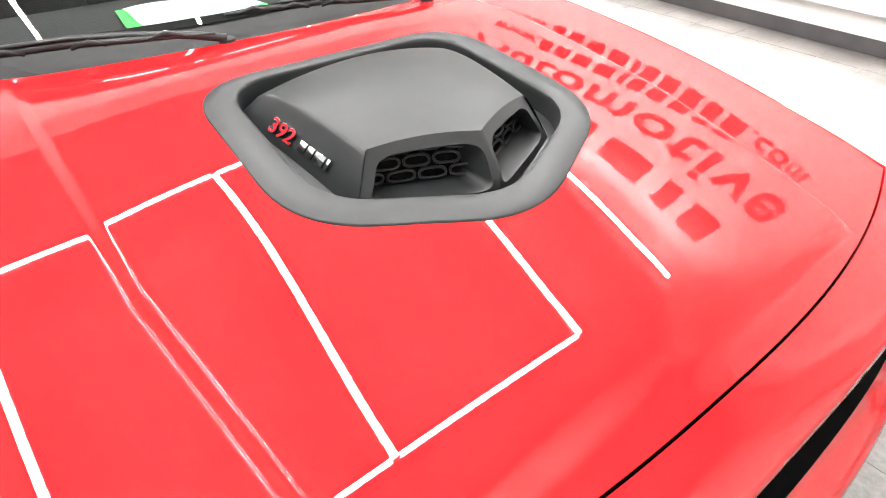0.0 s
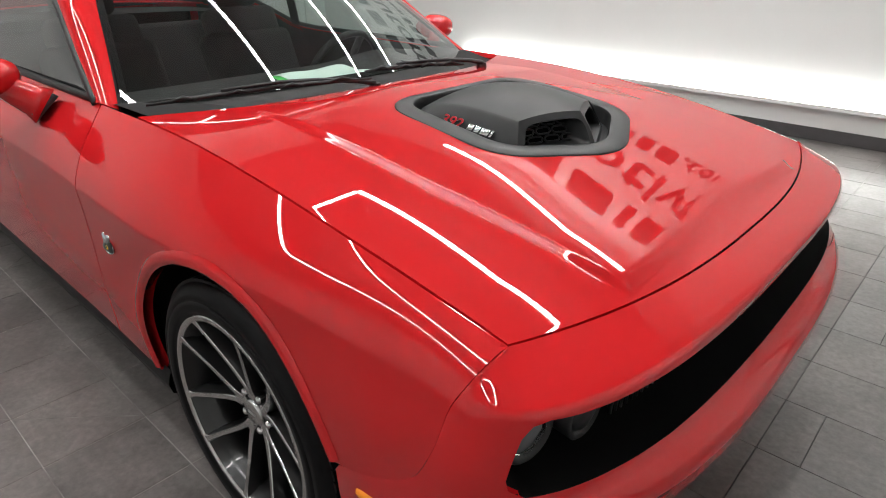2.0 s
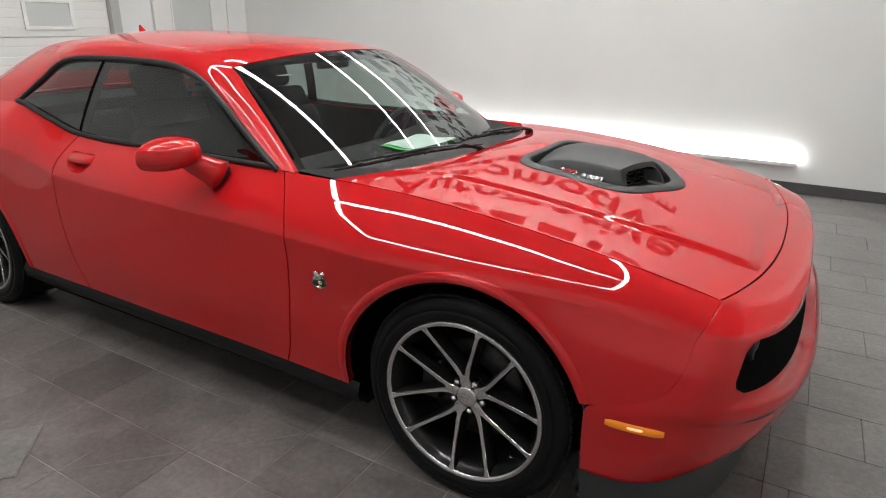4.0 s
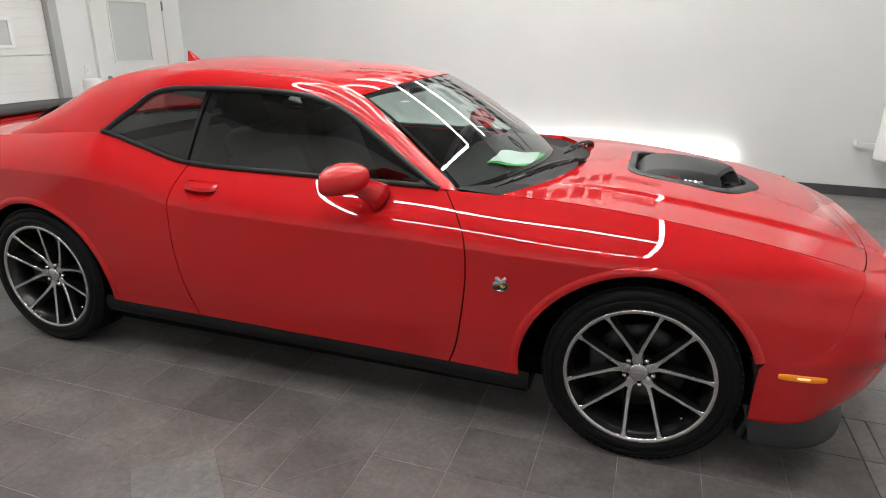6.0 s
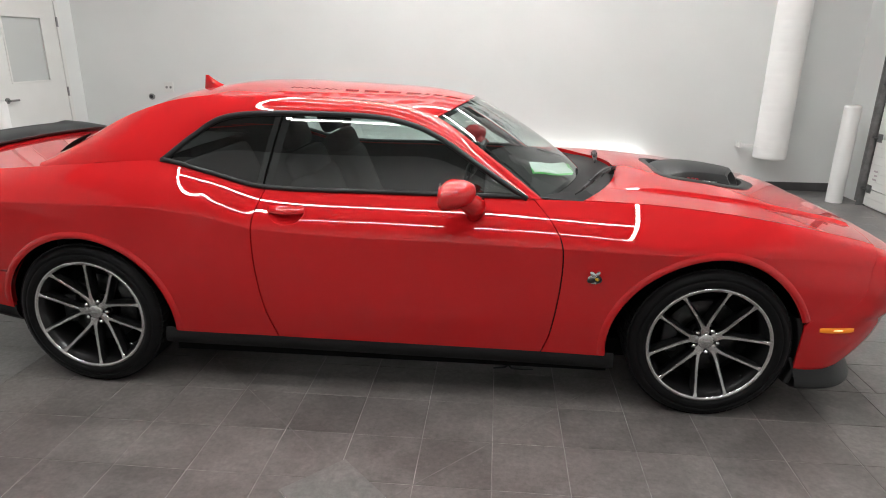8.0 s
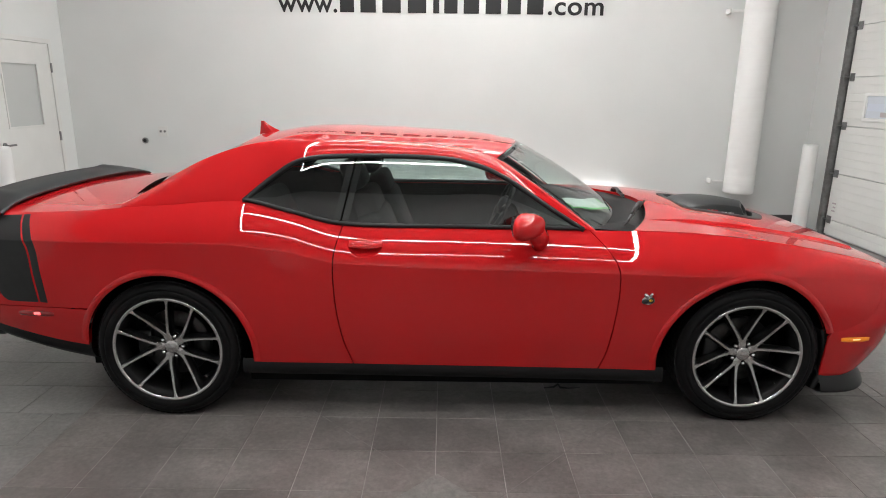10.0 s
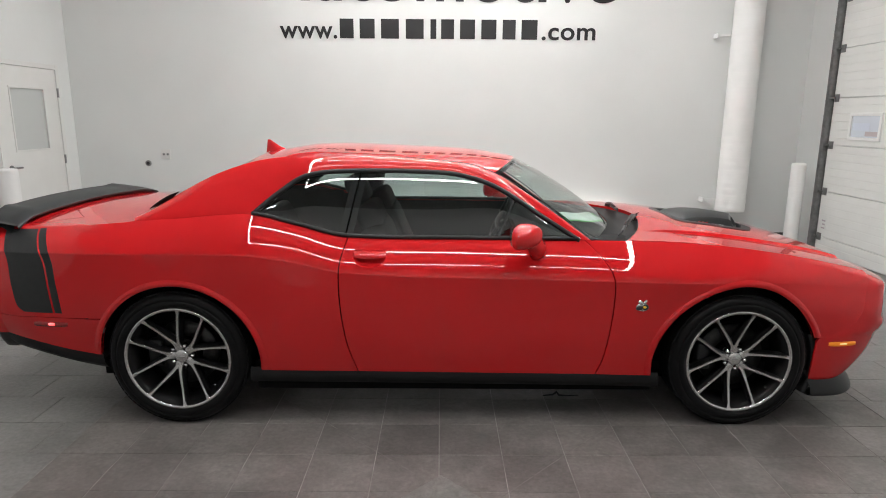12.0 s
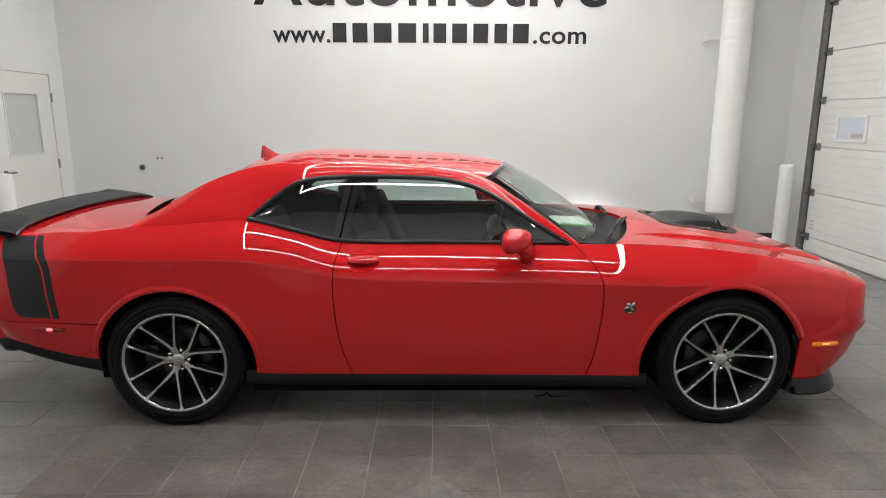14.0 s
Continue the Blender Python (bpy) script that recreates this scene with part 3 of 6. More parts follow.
# upper window line A, roof and pillar line B, centre line C
LINE_A = [(0.630, 0.813, 0.984), (0.460, 0.778, 1.088), (0.215, 0.722, 1.240), (0.05, 0.692, 1.300), (-0.14, 0.678, 1.325), (-0.54, 0.680, 1.330), (-0.80, 0.700, 1.308), (-0.95, 0.732, 1.222), (-1.085, 0.800, 1.110), (-1.25, 0.803, 1.108), (-1.45, 0.805, 1.090), (-1.70, 0.800, 1.063)]
LINE_B = [(0.710, 0.778, 0.972), (0.550, 0.716, 1.088), (0.365, 0.650, 1.216), (0.195, 0.590, 1.318), (-0.02, 0.566, 1.375), (-0.54, 0.555, 1.408), (-0.82, 0.556, 1.400), (-0.98, 0.558, 1.392), (-1.15, 0.568, 1.362), (-1.33, 0.592, 1.300), (-1.50, 0.622, 1.212), (-1.74, 0.678, 1.072)]


def build_greenhouse():
    for sy in (-1, 1):
        A, B = curve_pts(LINE_A, 8), curve_pts(LINE_B, 8)
        bm = bmesh.new()
        rows = []
        for a, b in zip(A, B):
            a, b = Vector((a[0], sy * a[1], a[2])), Vector((b[0], sy * b[1], b[2]))
            n = Vector((0.0, sy * 0.75, 0.66))
            d = (b - a).length
            rows.append([a.lerp(b, t) + n * min(0.15 * d, 0.024) * (4 * t * (1 - t)) for t in [k / 10 for k in range(11)]])
        grid(bm, rows)
        face_to(bm, lambda c: Vector((0, sy, 0.6)))
        part("pillar_frame", flange(bm, 0.005), RED, CAR)
    # roof
    B = curve_pts(LINE_B, 8)[24:66]
    n = len(B) - 1
    bm = bmesh.new()
    rows = []
    for i, b in enumerate(B):
        t = i / n
        cx = b[0] + 0.15 * (1 - t) ** 3 + 0.03 * t**4
        cz = smooth_interp(t, [0, 0.2, 0.45, 0.7, 1.0], [1.376, 1.418, 1.446, 1.440, 1.402])
        rows.append([Vector((cx + (b[0] - cx) * v * v, v * b[1], cz + (b[2] - cz) * abs(v) ** 2.3)) for v in [-1 + 2 * k / 40 for k in range(41)]])
    grid(bm, rows)
    face_to(bm, lambda c: Vector((0, 0, 1)))
    part("roof", flange(bm, 0.005), RED, CAR)
    rear_edge = rows[-1]
    front_edge = rows[0]
    # windscreen
    bm = bmesh.new()
    rows = []
    for j in range(25):
        t = j / 24
        row = []
        for k in range(41):
            v = -1 + 2 * k / 40
            top = Vector(front_edge[k]) + Vector((0.006, 0, -0.004))
            low = Vector((0.940 - 0.230 * v * v, 0.765 * v, 1.000 - 0.030 * v * v))
            p = low.lerp(top, t)
            p += Vector((0.5, 0, 0.85)) * 0.022 * 4 * t * (1 - t)
            row.append(p)
        rows.append(row)
    grid(bm, rows)
    face_to(bm, lambda c: Vector((0.5, 0, 0.8)))
    ws = part("windscreen", bm, GLASS_W, CAR)
    ws.visible_shadow = False
    # black frit band round the windscreen
    bm = bmesh.new()
    dn = Vector((0, 0, -0.003))
    grid(bm, [[p + dn for p in rows[0]], [p.lerp(q, 0.8) + dn for p, q in zip(rows[0], rows[1])]])
    grid(bm, [[p + dn for p in rows[24]], [p.lerp(q, 0.8) + dn for p, q in zip(rows[24], rows[23])]])
    for a, b in ((0, 1), (40, 39)):
        grid(bm, [[r[a] + dn, r[a].lerp(r[b], 0.45) + dn] for r in rows])
    part("windscreen_edge", bm, BLACK_DEEP, CAR)
    # rear window
    bm = bmesh.new()
    rows = []
    for j in range(17):
        t = j / 16
        row = []
        for k in range(41):
            v = -1 + 2 * k / 40
            top = Vector(rear_edge[k]) + Vector((-0.004, 0, -0.004))
            low = Vector((-1.74 - 0.04 * (1 - v * v), 0.672 * v, 1.066 + 0.03 * (1 - v * v)))
            p = low.lerp(top, t)
            p += Vector((-0.5, 0, 0.85)) * (0.012 * (1 - v * v) - 0.012 * v * v) * 4 * t * (1 - t)
            row.append(p)
        rows.append(row)
    grid(bm, rows)
    rw = part("rear_window", face_to(bm, lambda c: Vector((-0.5, 0, 0.8))), GLASS_R, CAR)
    rw.visible_shadow = False
    for sy in (-1, 1):
        bm = bmesh.new()
        ln = [Vector((p[0], sy * (p[1] + 0.002), p[2] + 0.009)) for p in curve_pts(LINE_B, 8) if -1.70 < p[0] < -1.52]
        tube(bm, ln, [0.002 + 0.010 * math.sin(math.pi * k / (len(ln) - 1)) for k in range(len(ln))], 8)
        part("rear_window_moulding", bm, BLACK_DEEP, CAR)
    # side glass and its trim
    for sy in (-1, 1):
        A = curve_pts(LINE_A[:9], 8)
        n = len(A)
        low = []
        for a in A:
            x = a[0]
            w, z = flank(max(-1.09, min(0.63, x)), 5.0)
            low.append(Vector((x, sy * (w - 0.012), z + 0.004)))
        up = [Vector((a[0], sy * (a[1] - 0.012), a[2] + 0.0)) for a in A]

        def glass_pt(x, t):
            xs = [p.x for p in up][::-1]
            u = Vector((x, np.interp(x, xs, [p.y for p in up][::-1]), np.interp(x, xs, [p.z for p in up][::-1])))
            l = Vector((x, np.interp(x, xs, [p.y for p in low][::-1]), np.interp(x, xs, [p.z for p in low][::-1])))
            return l.lerp(u, t) + Vector((0, sy * 0.012 * 4 * t * (1 - t), 0))
        for nm, x0, x1 in (("door_glass", -0.596, 0.630), ("quarter_glass", -1.085, -0.604)):
            bm = bmesh.new()
            rows = []
            for i in range(41):
                t = i / 40
                row = []
                for k in range(13):
                    q = k / 12
                    sl = 0.075 * (q if nm == "door_glass" else q) * ((1 - t) if nm == "door_glass" else t)
                    row.append(glass_pt(min(0.629, max(-1.084, x0 + (x1 - x0) * t + sl)), q))
                rows.append(row)
            grid(bm, rows)
            g = part(nm, face_to(bm, lambda c: Vector((0, sy, 0.3))), GLASS_S, CAR)
            g.visible_shadow = False
        # black moulding round the opening
        loop_up = [p + Vector((0, sy * 0.008, 0)) for p in up]
        loop_lo = [glass_pt(p.x, 0.0) + Vector((0, sy * 0.010, 0.004)) for p in up]
        bm = bmesh.new()
        tube(bm, loop_up, 0.013, 8)
        part("window_moulding", bm, BLACK_TRIM, CAR, "black rubber window moulding")
        bm = bmesh.new()
        tube(bm, loop_lo, 0.012, 8)
        part("belt_moulding", bm, BLACK_TRIM, CAR)
        bm = bmesh.new()
        grid(bm, [[glass_pt(-0.640 + d + 0.075 * q, q) - Vector((0, sy * 0.022, 0)) for q in [k / 10 for k in range(11)]] for d in (0.0, 0.03, 0.075)])
        part("window_pillar", bm, SEAT, CAR)
        bm = bmesh.new()
        tube(bm, [glass_pt(-0.600 + 0.075 * k / 10, k / 10) + Vector((0, sy * 0.001, 0)) for k in range(11)], 0.0055, 6)
        part("glass_seal", bm, BLACK_DEEP, CAR)


def hood_fold(x):
    """Half width of the hood's raised middle."""
    return 0.541 - 0.10 * max(0.0, x - 1.75)


def hood_z(x, y):
    d = x - 0.9
    ze = 0.983 - 0.0052 * d - 0.0937 * d * d
    zc = 1.012 - 0.026 * d - 0.0675 * d * d - 0.032 * max(0.0, x - 1.7) ** 2
    v = min(1.0, abs(y) / 0.80)
    zc -= 0.25 * max(0.0, x - 2.05) ** 2
    ze -= 0.25 * max(0.0, x - 2.05) ** 2
    z = ze + (zc - 0.012 - ze) * (1 - v * v)
    c = hood_fold(x)
    t = max(0.0, min(1.0, (c + 0.024 - abs(y)) / 0.026))
    # the bulge runs out just behind the front edge
    k = max(0.0, min(1.0, (abs(y) - 0.05) / 0.43))
    e = max(0.0, min(1.0, (hood_front(y) - 0.010 - x) / (0.14 - 0.102 * k)))
    t *= e * e * (3 - 2 * e)
    f = max(0.0, min(1.0, (x - 1.02) / 0.25))
    a, b = max(0.0, min(1.0, (x - 0.95) / 0.3)), max(0.0, min(1.0, (2.15 - x) / 0.65))
    g = a * a * (3 - 2 * a) * b * b * (3 - 2 * b)
    z += 0.010 * g * (1 - v * v)
    return z + (0.014 * f + 0.012 * g * max(0.0, 1 - (y / 0.53) ** 2)) * t * t * (3 - 2 * t)


SCOOP_OUTER = round_poly([(1.330, -0.312), (1.765, -0.337), (1.935, 0.0), (1.765, 0.337), (1.330, 0.312)], 0.12, 10)
SCOOP_INNER = round_poly([(1.362, -0.252), (1.735, -0.272), (1.870, 0.0), (1.735, 0.272), (1.362, 0.252)], 0.085, 10)


def build_hood():
    edge = lambda x: smooth_interp(x, UX, BELT_W) - 0.0058
    side = [0.90 + 1.24 * k / 24 for k in range(25)]
    rear = [(0.885 + 0.250 * (1 - abs(k / 20 - 1) ** 1.9), 0.797 * (k / 20 - 1)) for k in range(41)]
    front = [(hood_front(0.7935 * (1 - k / 20)), 0.7935 * (1 - k / 20)) for k in range(41)]
    bm = sheet(rear + [(x, edge(x)) for x in side] + front + [(x, -edge(x)) for x in side[::-1]], 0.016, lambda x, y: Vector((x, y, hood_z(x, y))), [[((o[0] + i[0]) / 2, (o[1] + i[1]) / 2) for o, i in zip(SCOOP_OUTER, SCOOP_INNER)]], [[(1.0 + 1.205 * k / 90, sy * (hood_fold(1.0 + 1.205 * k / 90) + 0.024 - 0.026 * q)) for k in range(91)] for sy in (-1, 1) for q in (0.0, 0.25, 0.5, 0.75, 1.0)])
    face_to(bm, lambda c: Vector((0, 0, 1)))
    part("hood", flange(bm, 0.026), RED, CAR)
    # black strips under the hood's side and front gaps imitate their shade
    bm = bmesh.new()
    for sy in (-1, 1):
        grid(bm, [[Vector((x, sy * (edge(x) + 0.003 + d), flank(x, 5.0)[1] - 0.024)) for x in side] for d in (-0.015, 0.015)])
    fr = [(x + 0.006, y) for x, y in front]
    grid(bm, [[Vector((x + d, y, hood_z(x, y) - 0.016)) for x, y in fr] for d in (-0.018, 0.001)])
    part("gap_shade", bm, BLACK_DEEP, CAR)
    # painted web under the hood's front corners
    for sy in (-1, 1):
        bm = bmesh.new()
        grid(bm, [[Vector((x, sy * y, hood_z(x, y) - 0.0075 - 0.5 * max(0.0, x - 2.150))) for x in (2.125, 2.14, 2.15, 2.162)] for y in (0.745, 0.77, 0.795, 0.803)])
        part("corner_web", face_to(bm, lambda c: Vector((0, 0, 1))), RED, CAR)
    # cowl between hood and windscreen
    bm = bmesh.new()
    rows = []
    for d in range(5):
        t = d / 4
        row = []
        for k in range(41):
            v = -1 + 2 * k / 40
            a = Vector((1.140 - 0.250 * abs(v) ** 1.9, 0.775 * v, hood_z(1.1, 0.775 * v) - 0.018))
            b = Vector((0.930 - 0.230 * v * v, 0.768 * v, 0.998 - 0.030 * v * v))
            row.append(a.lerp(b, t) - Vector((0, 0, 0.02 * math.sin(math.pi * t))))
        rows.append(row)
    grid(bm, rows)
    part("cowl", bm, BLACK_SILL, CAR, "black plastic cowl below the windscreen")


def build_scoop():
    outer, inner = SCOOP_OUTER, SCOOP_INNER
    scoop = new("hood_scoop")
    scoop.parent = CAR
    tagged(scoop, "satin black twin-nostril shaker scoop through the hood")
    bm = bmesh.new()
    rows = []
    for t, h in ((-0.02, -0.004), (-0.004, 0.0022), (0.03, 0.0036), (0.5, 0.0052), (0.88, 0.0046), (0.96, 0.0030), (1.0, -0.002), (1.01, -0.012), (1.03, -0.05)):
        row = []
        for o, i in zip(outer, inner):
            x, y = o[0] + (i[0] - o[0]) * t, o[1] + (i[1] - o[1]) * t
            row.append(Vector((x, y, hood_z(x, y) + h)))
        rows.append(row + row[:1])
    grid(bm, rows)
    part("bezel", face_to(bm, lambda c: Vector((0, 0, 1))), BLACK_SATIN, scoop, sharp=48)
    # floor of the well
    bm = sheet(inner, 0.03, lambda x, y: Vector((x, y, hood_z(x, y) - 0.042)))
    part("well", face_to(bm, lambda c: Vector((0, 0, 1))), BLACK_SATIN, scoop)
    # the scoop itself: a crowned top, sloping sides and a front that comes to a prow
    XT = [1.372, 1.40, 1.44, 1.52, 1.62, 1.70, 1.78]

    def top(x):
        return smooth_interp(x, XT, [0.995, 1.020, 1.034, 1.041, 1.035, 1.024, 1.010])

    def skin(t, v):
        av = abs(v)
        f = min(1.0, av / 0.6)
        g = max(0.0, (av - 0.6) / 0.4)
        xf = 1.782 - 0.092 * f + 0.045 * g
        x = 1.372 + 0.016 * f * f - 0.010 * g + (xf - 1.372) * t
        edge = 0.202 - 0.030 * t
        foot = 0.252 - 0.034 * t
        base = hood_z(x, 0.25) - 0.046
        h = top(x) - 0.024 * f * f
        k = (math.sqrt(g * g + 0.03) - 0.1732) / (math.sqrt(1.03) - 0.1732)
        return Vector((x, math.copysign(edge * f + (foot - edge) * g, v), h + (base - h) * k))
    VV = [-1 + 2 * k / 60 for k in range(61)]
    bm = bmesh.new()
    grid(bm, [[skin(i / 28, v) for v in VV] for i in range(29)])
    back = [skin(0, v) for v in VV]
    grid(bm, [back, [Vector((p.x - 0.006, p.y * 0.995, p.z - 0.006)) for p in back], [Vector((p.x - 0.009, p.y * 0.985, p.z - 0.016)) for p in back], [Vector((p.x - 0.010, p.y * 0.97, 0.93)) for p in back]])
    bmesh.ops.remove_doubles(bm, verts=bm.verts, dist=0.0004)
    face_to(bm, lambda c: Vector((-6 if c.x < 1.371 else 0, c.y * 3, 1)))
    part("scoop_body", bm, BLACK_SATIN, scoop)
    # front faces with a nostril each, meeting at the prow
    for sy in (-1, 1):
        def fp(a, b):
            # a from prow (0) to the outer edge (1), b from the foot (0) to the top (1)
            t = skin(1.0, sy * 0.6 * min(a, 1.0))
            low = skin(1.0, sy)
            foot = Vector((1.842, 0.0, low.z)).lerp(low, a)
            p = foot.lerp(t, b)
            return p + Vector((0.010 * math.sin(math.pi * b) * (1 - a ** 6), 0, 0))
        hole = round_poly([(0.05, 0.15), (0.93, 0.15), (0.90, 0.84), (0.05, 0.84)], 0.16, 8)
        us, vs = 0.2, 0.09
        sc = lambda q: [(a * us, b * vs) for a, b in q]
        bm = sheet(sc([(0, 0), (1, 0), (1, 1), (0, 1)]), 0.006, lambda a, b: fp(a / us, b / vs), [sc(hole)])
        face_to(bm, lambda c: Vector((1, sy * 0.4, 0.3)))
        part("scoop_face", bm, BLACK_SATIN, scoop)
        ring = hole + hole[:1]
        mid = lambda p, g: (0.48 + (p[0] - 0.48) * g, 0.54 + (p[1] - 0.54) * g)
        bm = bmesh.new()
        grid(bm, [[fp(*p) for p in ring], [fp(*mid(p, 0.985)) + Vector((-0.003, 0, 0)) for p in ring], [fp(*mid(p, 0.96)) + Vector((-0.012, 0, -0.001)) for p in ring], [fp(*mid(p, 0.90)) + Vector((-0.062, 0, 0.002)) for p in ring]])
        part("nostril", bm, BLACK_SATIN, scoop)
        bm = bmesh.new()
        grid(bm, [[fp(a / 8, 0.1 + 0.8 * b / 4) + Vector((-0.062, 0, 0)) for a in range(9)] for b in range(5)])
        part("nostril_back", bm, BLACK_DEEP, scoop)
        # honeycomb of flat rings in staggered rows
        bm = bmesh.new()
        for j in range(3):
            for k in range(4):
                a0 = 0.02 + 0.235 * k + 0.11 * (j % 2)
                lk = round_poly([(a0, 0.25 + 0.20 * j), (a0 + 0.20, 0.25 + 0.20 * j), (a0 + 0.20, 0.40 + 0.20 * j), (a0, 0.40 + 0.20 * j)], 0.07, 4)
                tube(bm, [fp(min(0.95, a), b) + Vector((-0.050, 0, 0)) for a, b in lk + lk[:1]], 0.0026, 6, cap=False)
        part("nostril_grille", bm, BLACK_TRIM, scoop)
    return scoop, skin


def build_wheel(name, m, label, turn):
    """A wheel about its own y axis, outer face towards -y."""
    w = new(name)
    w.parent = CAR
    w.matrix_local = m
    tagged(w, label)
    # tyre
    bm = bmesh.new()
    prof = [(0.266, 0.10), (0.300, 0.118), (0.335, 0.112), (0.352, 0.100), (0.360, 0.085), (0.362, 0.05), (0.363, 0.0), (0.362, -0.07), (0.3605, -0.108), (0.356, -0.124), (0.347, -0.136), (0.334, -0.144), (0.320, -0.1475), (0.3195, -0.1462), (0.317, -0.1462), (0.3165, -0.1482), (0.306, -0.149), (0.296, -0.148), (0.2875, -0.1455), (0.2865, -0.1435), (0.283, -0.1435), (0.276, -0.136)]
    lathe(bm, prof, 96)
    tyre = part("tyre", face_to(bm, lambda c: Vector((c.x, 0.0, c.z)) + Vector((0, c.y * 6, 0))), RUBBER, w)
    # tread blocks round the shoulder
    bm = bmesh.new()
    for k in range(72):
        a = math.tau * k / 72
        r = Matrix.Rotation(a, 4, "Y")
        for y0, y1, tw in ((-0.122, -0.074, 0.25), (-0.066, -0.035, 0.0), (-0.027, 0.027, 0.0), (0.035, 0.062, 0.0), (0.070, 0.100, -0.25)):
            box(bm, (-0.0138, y0, 0.3560), (0.0138, y1, 0.3643), 0, r @ Matrix.Rotation(tw * 0.2, 4, "Z"))
    tagged(part("tread", bm, RUBBER, tyre, smooth=False), kind="stuff")
    # barrel and rim lip
    bm = bmesh.new()
    lathe(bm, [(0.274, -0.130), (0.2795, -0.138), (0.2785, -0.142), (0.2765, -0.1432), (0.2665, -0.1425), (0.2635, -0.137)], 96)
    part("rim_lip", face_to(bm, lambda c: Vector((0, -1, 0))), RIM_FACE, w)
    bm = bmesh.new()
    lathe(bm, [(0.2625, -0.137), (0.258, -0.122), (0.254, -0.112), (0.250, -0.106), (0.244, -0.06), (0.240, 0.02), (0.245, 0.10)], 72)
    part("barrel", face_to(bm, lambda c: Vector((-c.x, 0, -c.z))), RIM_DARK, w)
    # black disc stands in for the shade deep behind the spokes
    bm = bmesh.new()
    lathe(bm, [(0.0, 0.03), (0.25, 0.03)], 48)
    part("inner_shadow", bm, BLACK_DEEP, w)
    # brake disc and caliper
    bm = bmesh.new()
    lathe(bm, [(0.09, -0.025), (0.095, -0.03), (0.175, -0.03), (0.177, -0.022), (0.177, 0.0), (0.09, 0.0)], 64)
    for k in range(30):
        a = math.tau * k / 30
        rr = 0.115 + 0.02 * (k % 3)
        box(bm, (-0.003, -0.0315, rr - 0.003), (0.003, -0.0295, rr + 0.003), 0, Matrix.Rotation(a, 4, "Y"))
    part("brake_disc", bm, BRAKE, w)
    bm = bmesh.new()
    box(bm, (-0.19, -0.062, -0.075), (-0.115, 0.0, 0.075), 0.012)
    part("brake_caliper", bm, BLACK_SATIN, w)
    # five pairs of spokes
    for k in range(5):
        c = math.radians(turn + 72 * k)
        ax, ay = Vector((math.cos(c), 0, math.sin(c))), Vector((-math.sin(c), 0, math.cos(c)))
        for s in (-1, 1):
            # each arm leaves the stem and bends away from its twin towards the rim
            N = 18
            rows, side = [], []
            for i in range(N + 1):
                t = i / N
                q = 0.050 + 0.2005 * t
                u = math.sqrt((q - 0.072) ** 2 + 0.0006)
                off = 0.0045 + 0.2625 * (q - 0.072 + u)
                tan = (ay * s - ax * 0.2625 * (1 + (q - 0.072) / u)).normalized()
                p = ax * q + ay * s * off
                hw = 0.0062 + 0.0030 * (1 - t) ** 3 + 0.0085 * (max(0.0, t - 0.87) / 0.13) ** 2
                p = p + Vector((0, -0.091 - 0.0505 * t ** 1.25, 0))
                a_, b_ = p - tan * hw, p + tan * hw
                fold = Vector((0, 0.0025, 0))
                rows.append([a_ + fold, p - tan * hw * 0.80, p + tan * hw * 0.80, b_ + fold])
                # painted walls: steep towards the gap, a wide slope inside the pair
                side.append([a_ + fold, a_ - tan * (0.010 * (1 - t) + 0.004) + Vector((0, 0.030, 0)), a_ - tan * 0.004 + Vector((0, 0.062, 0)), b_ + tan * 0.003 + Vector((0, 0.062, 0)), b_ + tan * 0.004 + Vector((0, 0.026, 0)), b_ + fold])
            bm = bmesh.new()
            grid(bm, rows)
            sp = part("spoke", face_to(bm, lambda c_: Vector((0, -1, 0))), RIM_FACE, w, sharp=30)
            bm = bmesh.new()
            grid(bm, side)
            part("spoke_side", bm, RIM_DARK, sp)
        # stem where the pair meets the hub
        bm = bmesh.new()
        rows = []
        for i in range(5):
            r = 0.034 + 0.044 * i / 4
            g = 0.52 - 0.33 * i / 4
            rows.append([Vector((math.cos(c + g * q) * r, -0.0905 - 0.004 * i / 4 + 0.004 * abs(q), math.sin(c + g * q) * r)) for q in (-1, -0.5, 0, 0.5, 1)])
        grid(bm, rows)
        part("spoke_web", face_to(bm, lambda c_: Vector((0, -1, 0))), RIM_FACE, w)
        # lug nut in the gap between pairs
        la = c + math.radians(36)
        p = Vector((math.cos(la) * 0.0560, 0, math.sin(la) * 0.0560))
        bm = bmesh.new()
        lathe(bm, [(0.0118, -0.060), (0.0118, -0.086), (0.0085, -0.093), (0.0, -0.095)], 8, Matrix.Translation(p))
        part("lug_nut", bm, CHROME, w)
        bm = bmesh.new()
        lathe(bm, [(0.019, -0.072), (0.015, -0.062), (0.0, -0.060)], 16, Matrix.Translation(p))
        part("lug_recess", bm, RIM_DARK, w)
    bm = bmesh.new()
    lathe(bm, [(0.072, -0.030), (0.066, -0.055), (0.046, -0.080), (0.040, -0.089)], 48)
    part("hub", face_to(bm, lambda c: Vector((c.x, -1, c.z))), RIM_DARK, w)
    bm = bmesh.new()
    lathe(bm, [(0.036, -0.088), (0.035, -0.094), (0.030, -0.0965), (0.0, -0.0975)], 40)
    part("centre_cap", face_to(bm, lambda c: Vector((0, -1, 0))), RIM_FACE, w)
    bm = bmesh.new()
    box(bm, (-0.017, -0.0985, -0.003), (0.017, -0.0968, 0.003), 0.001)
    part("cap_mark", bm, GREY, w)
    va = math.radians(-42)
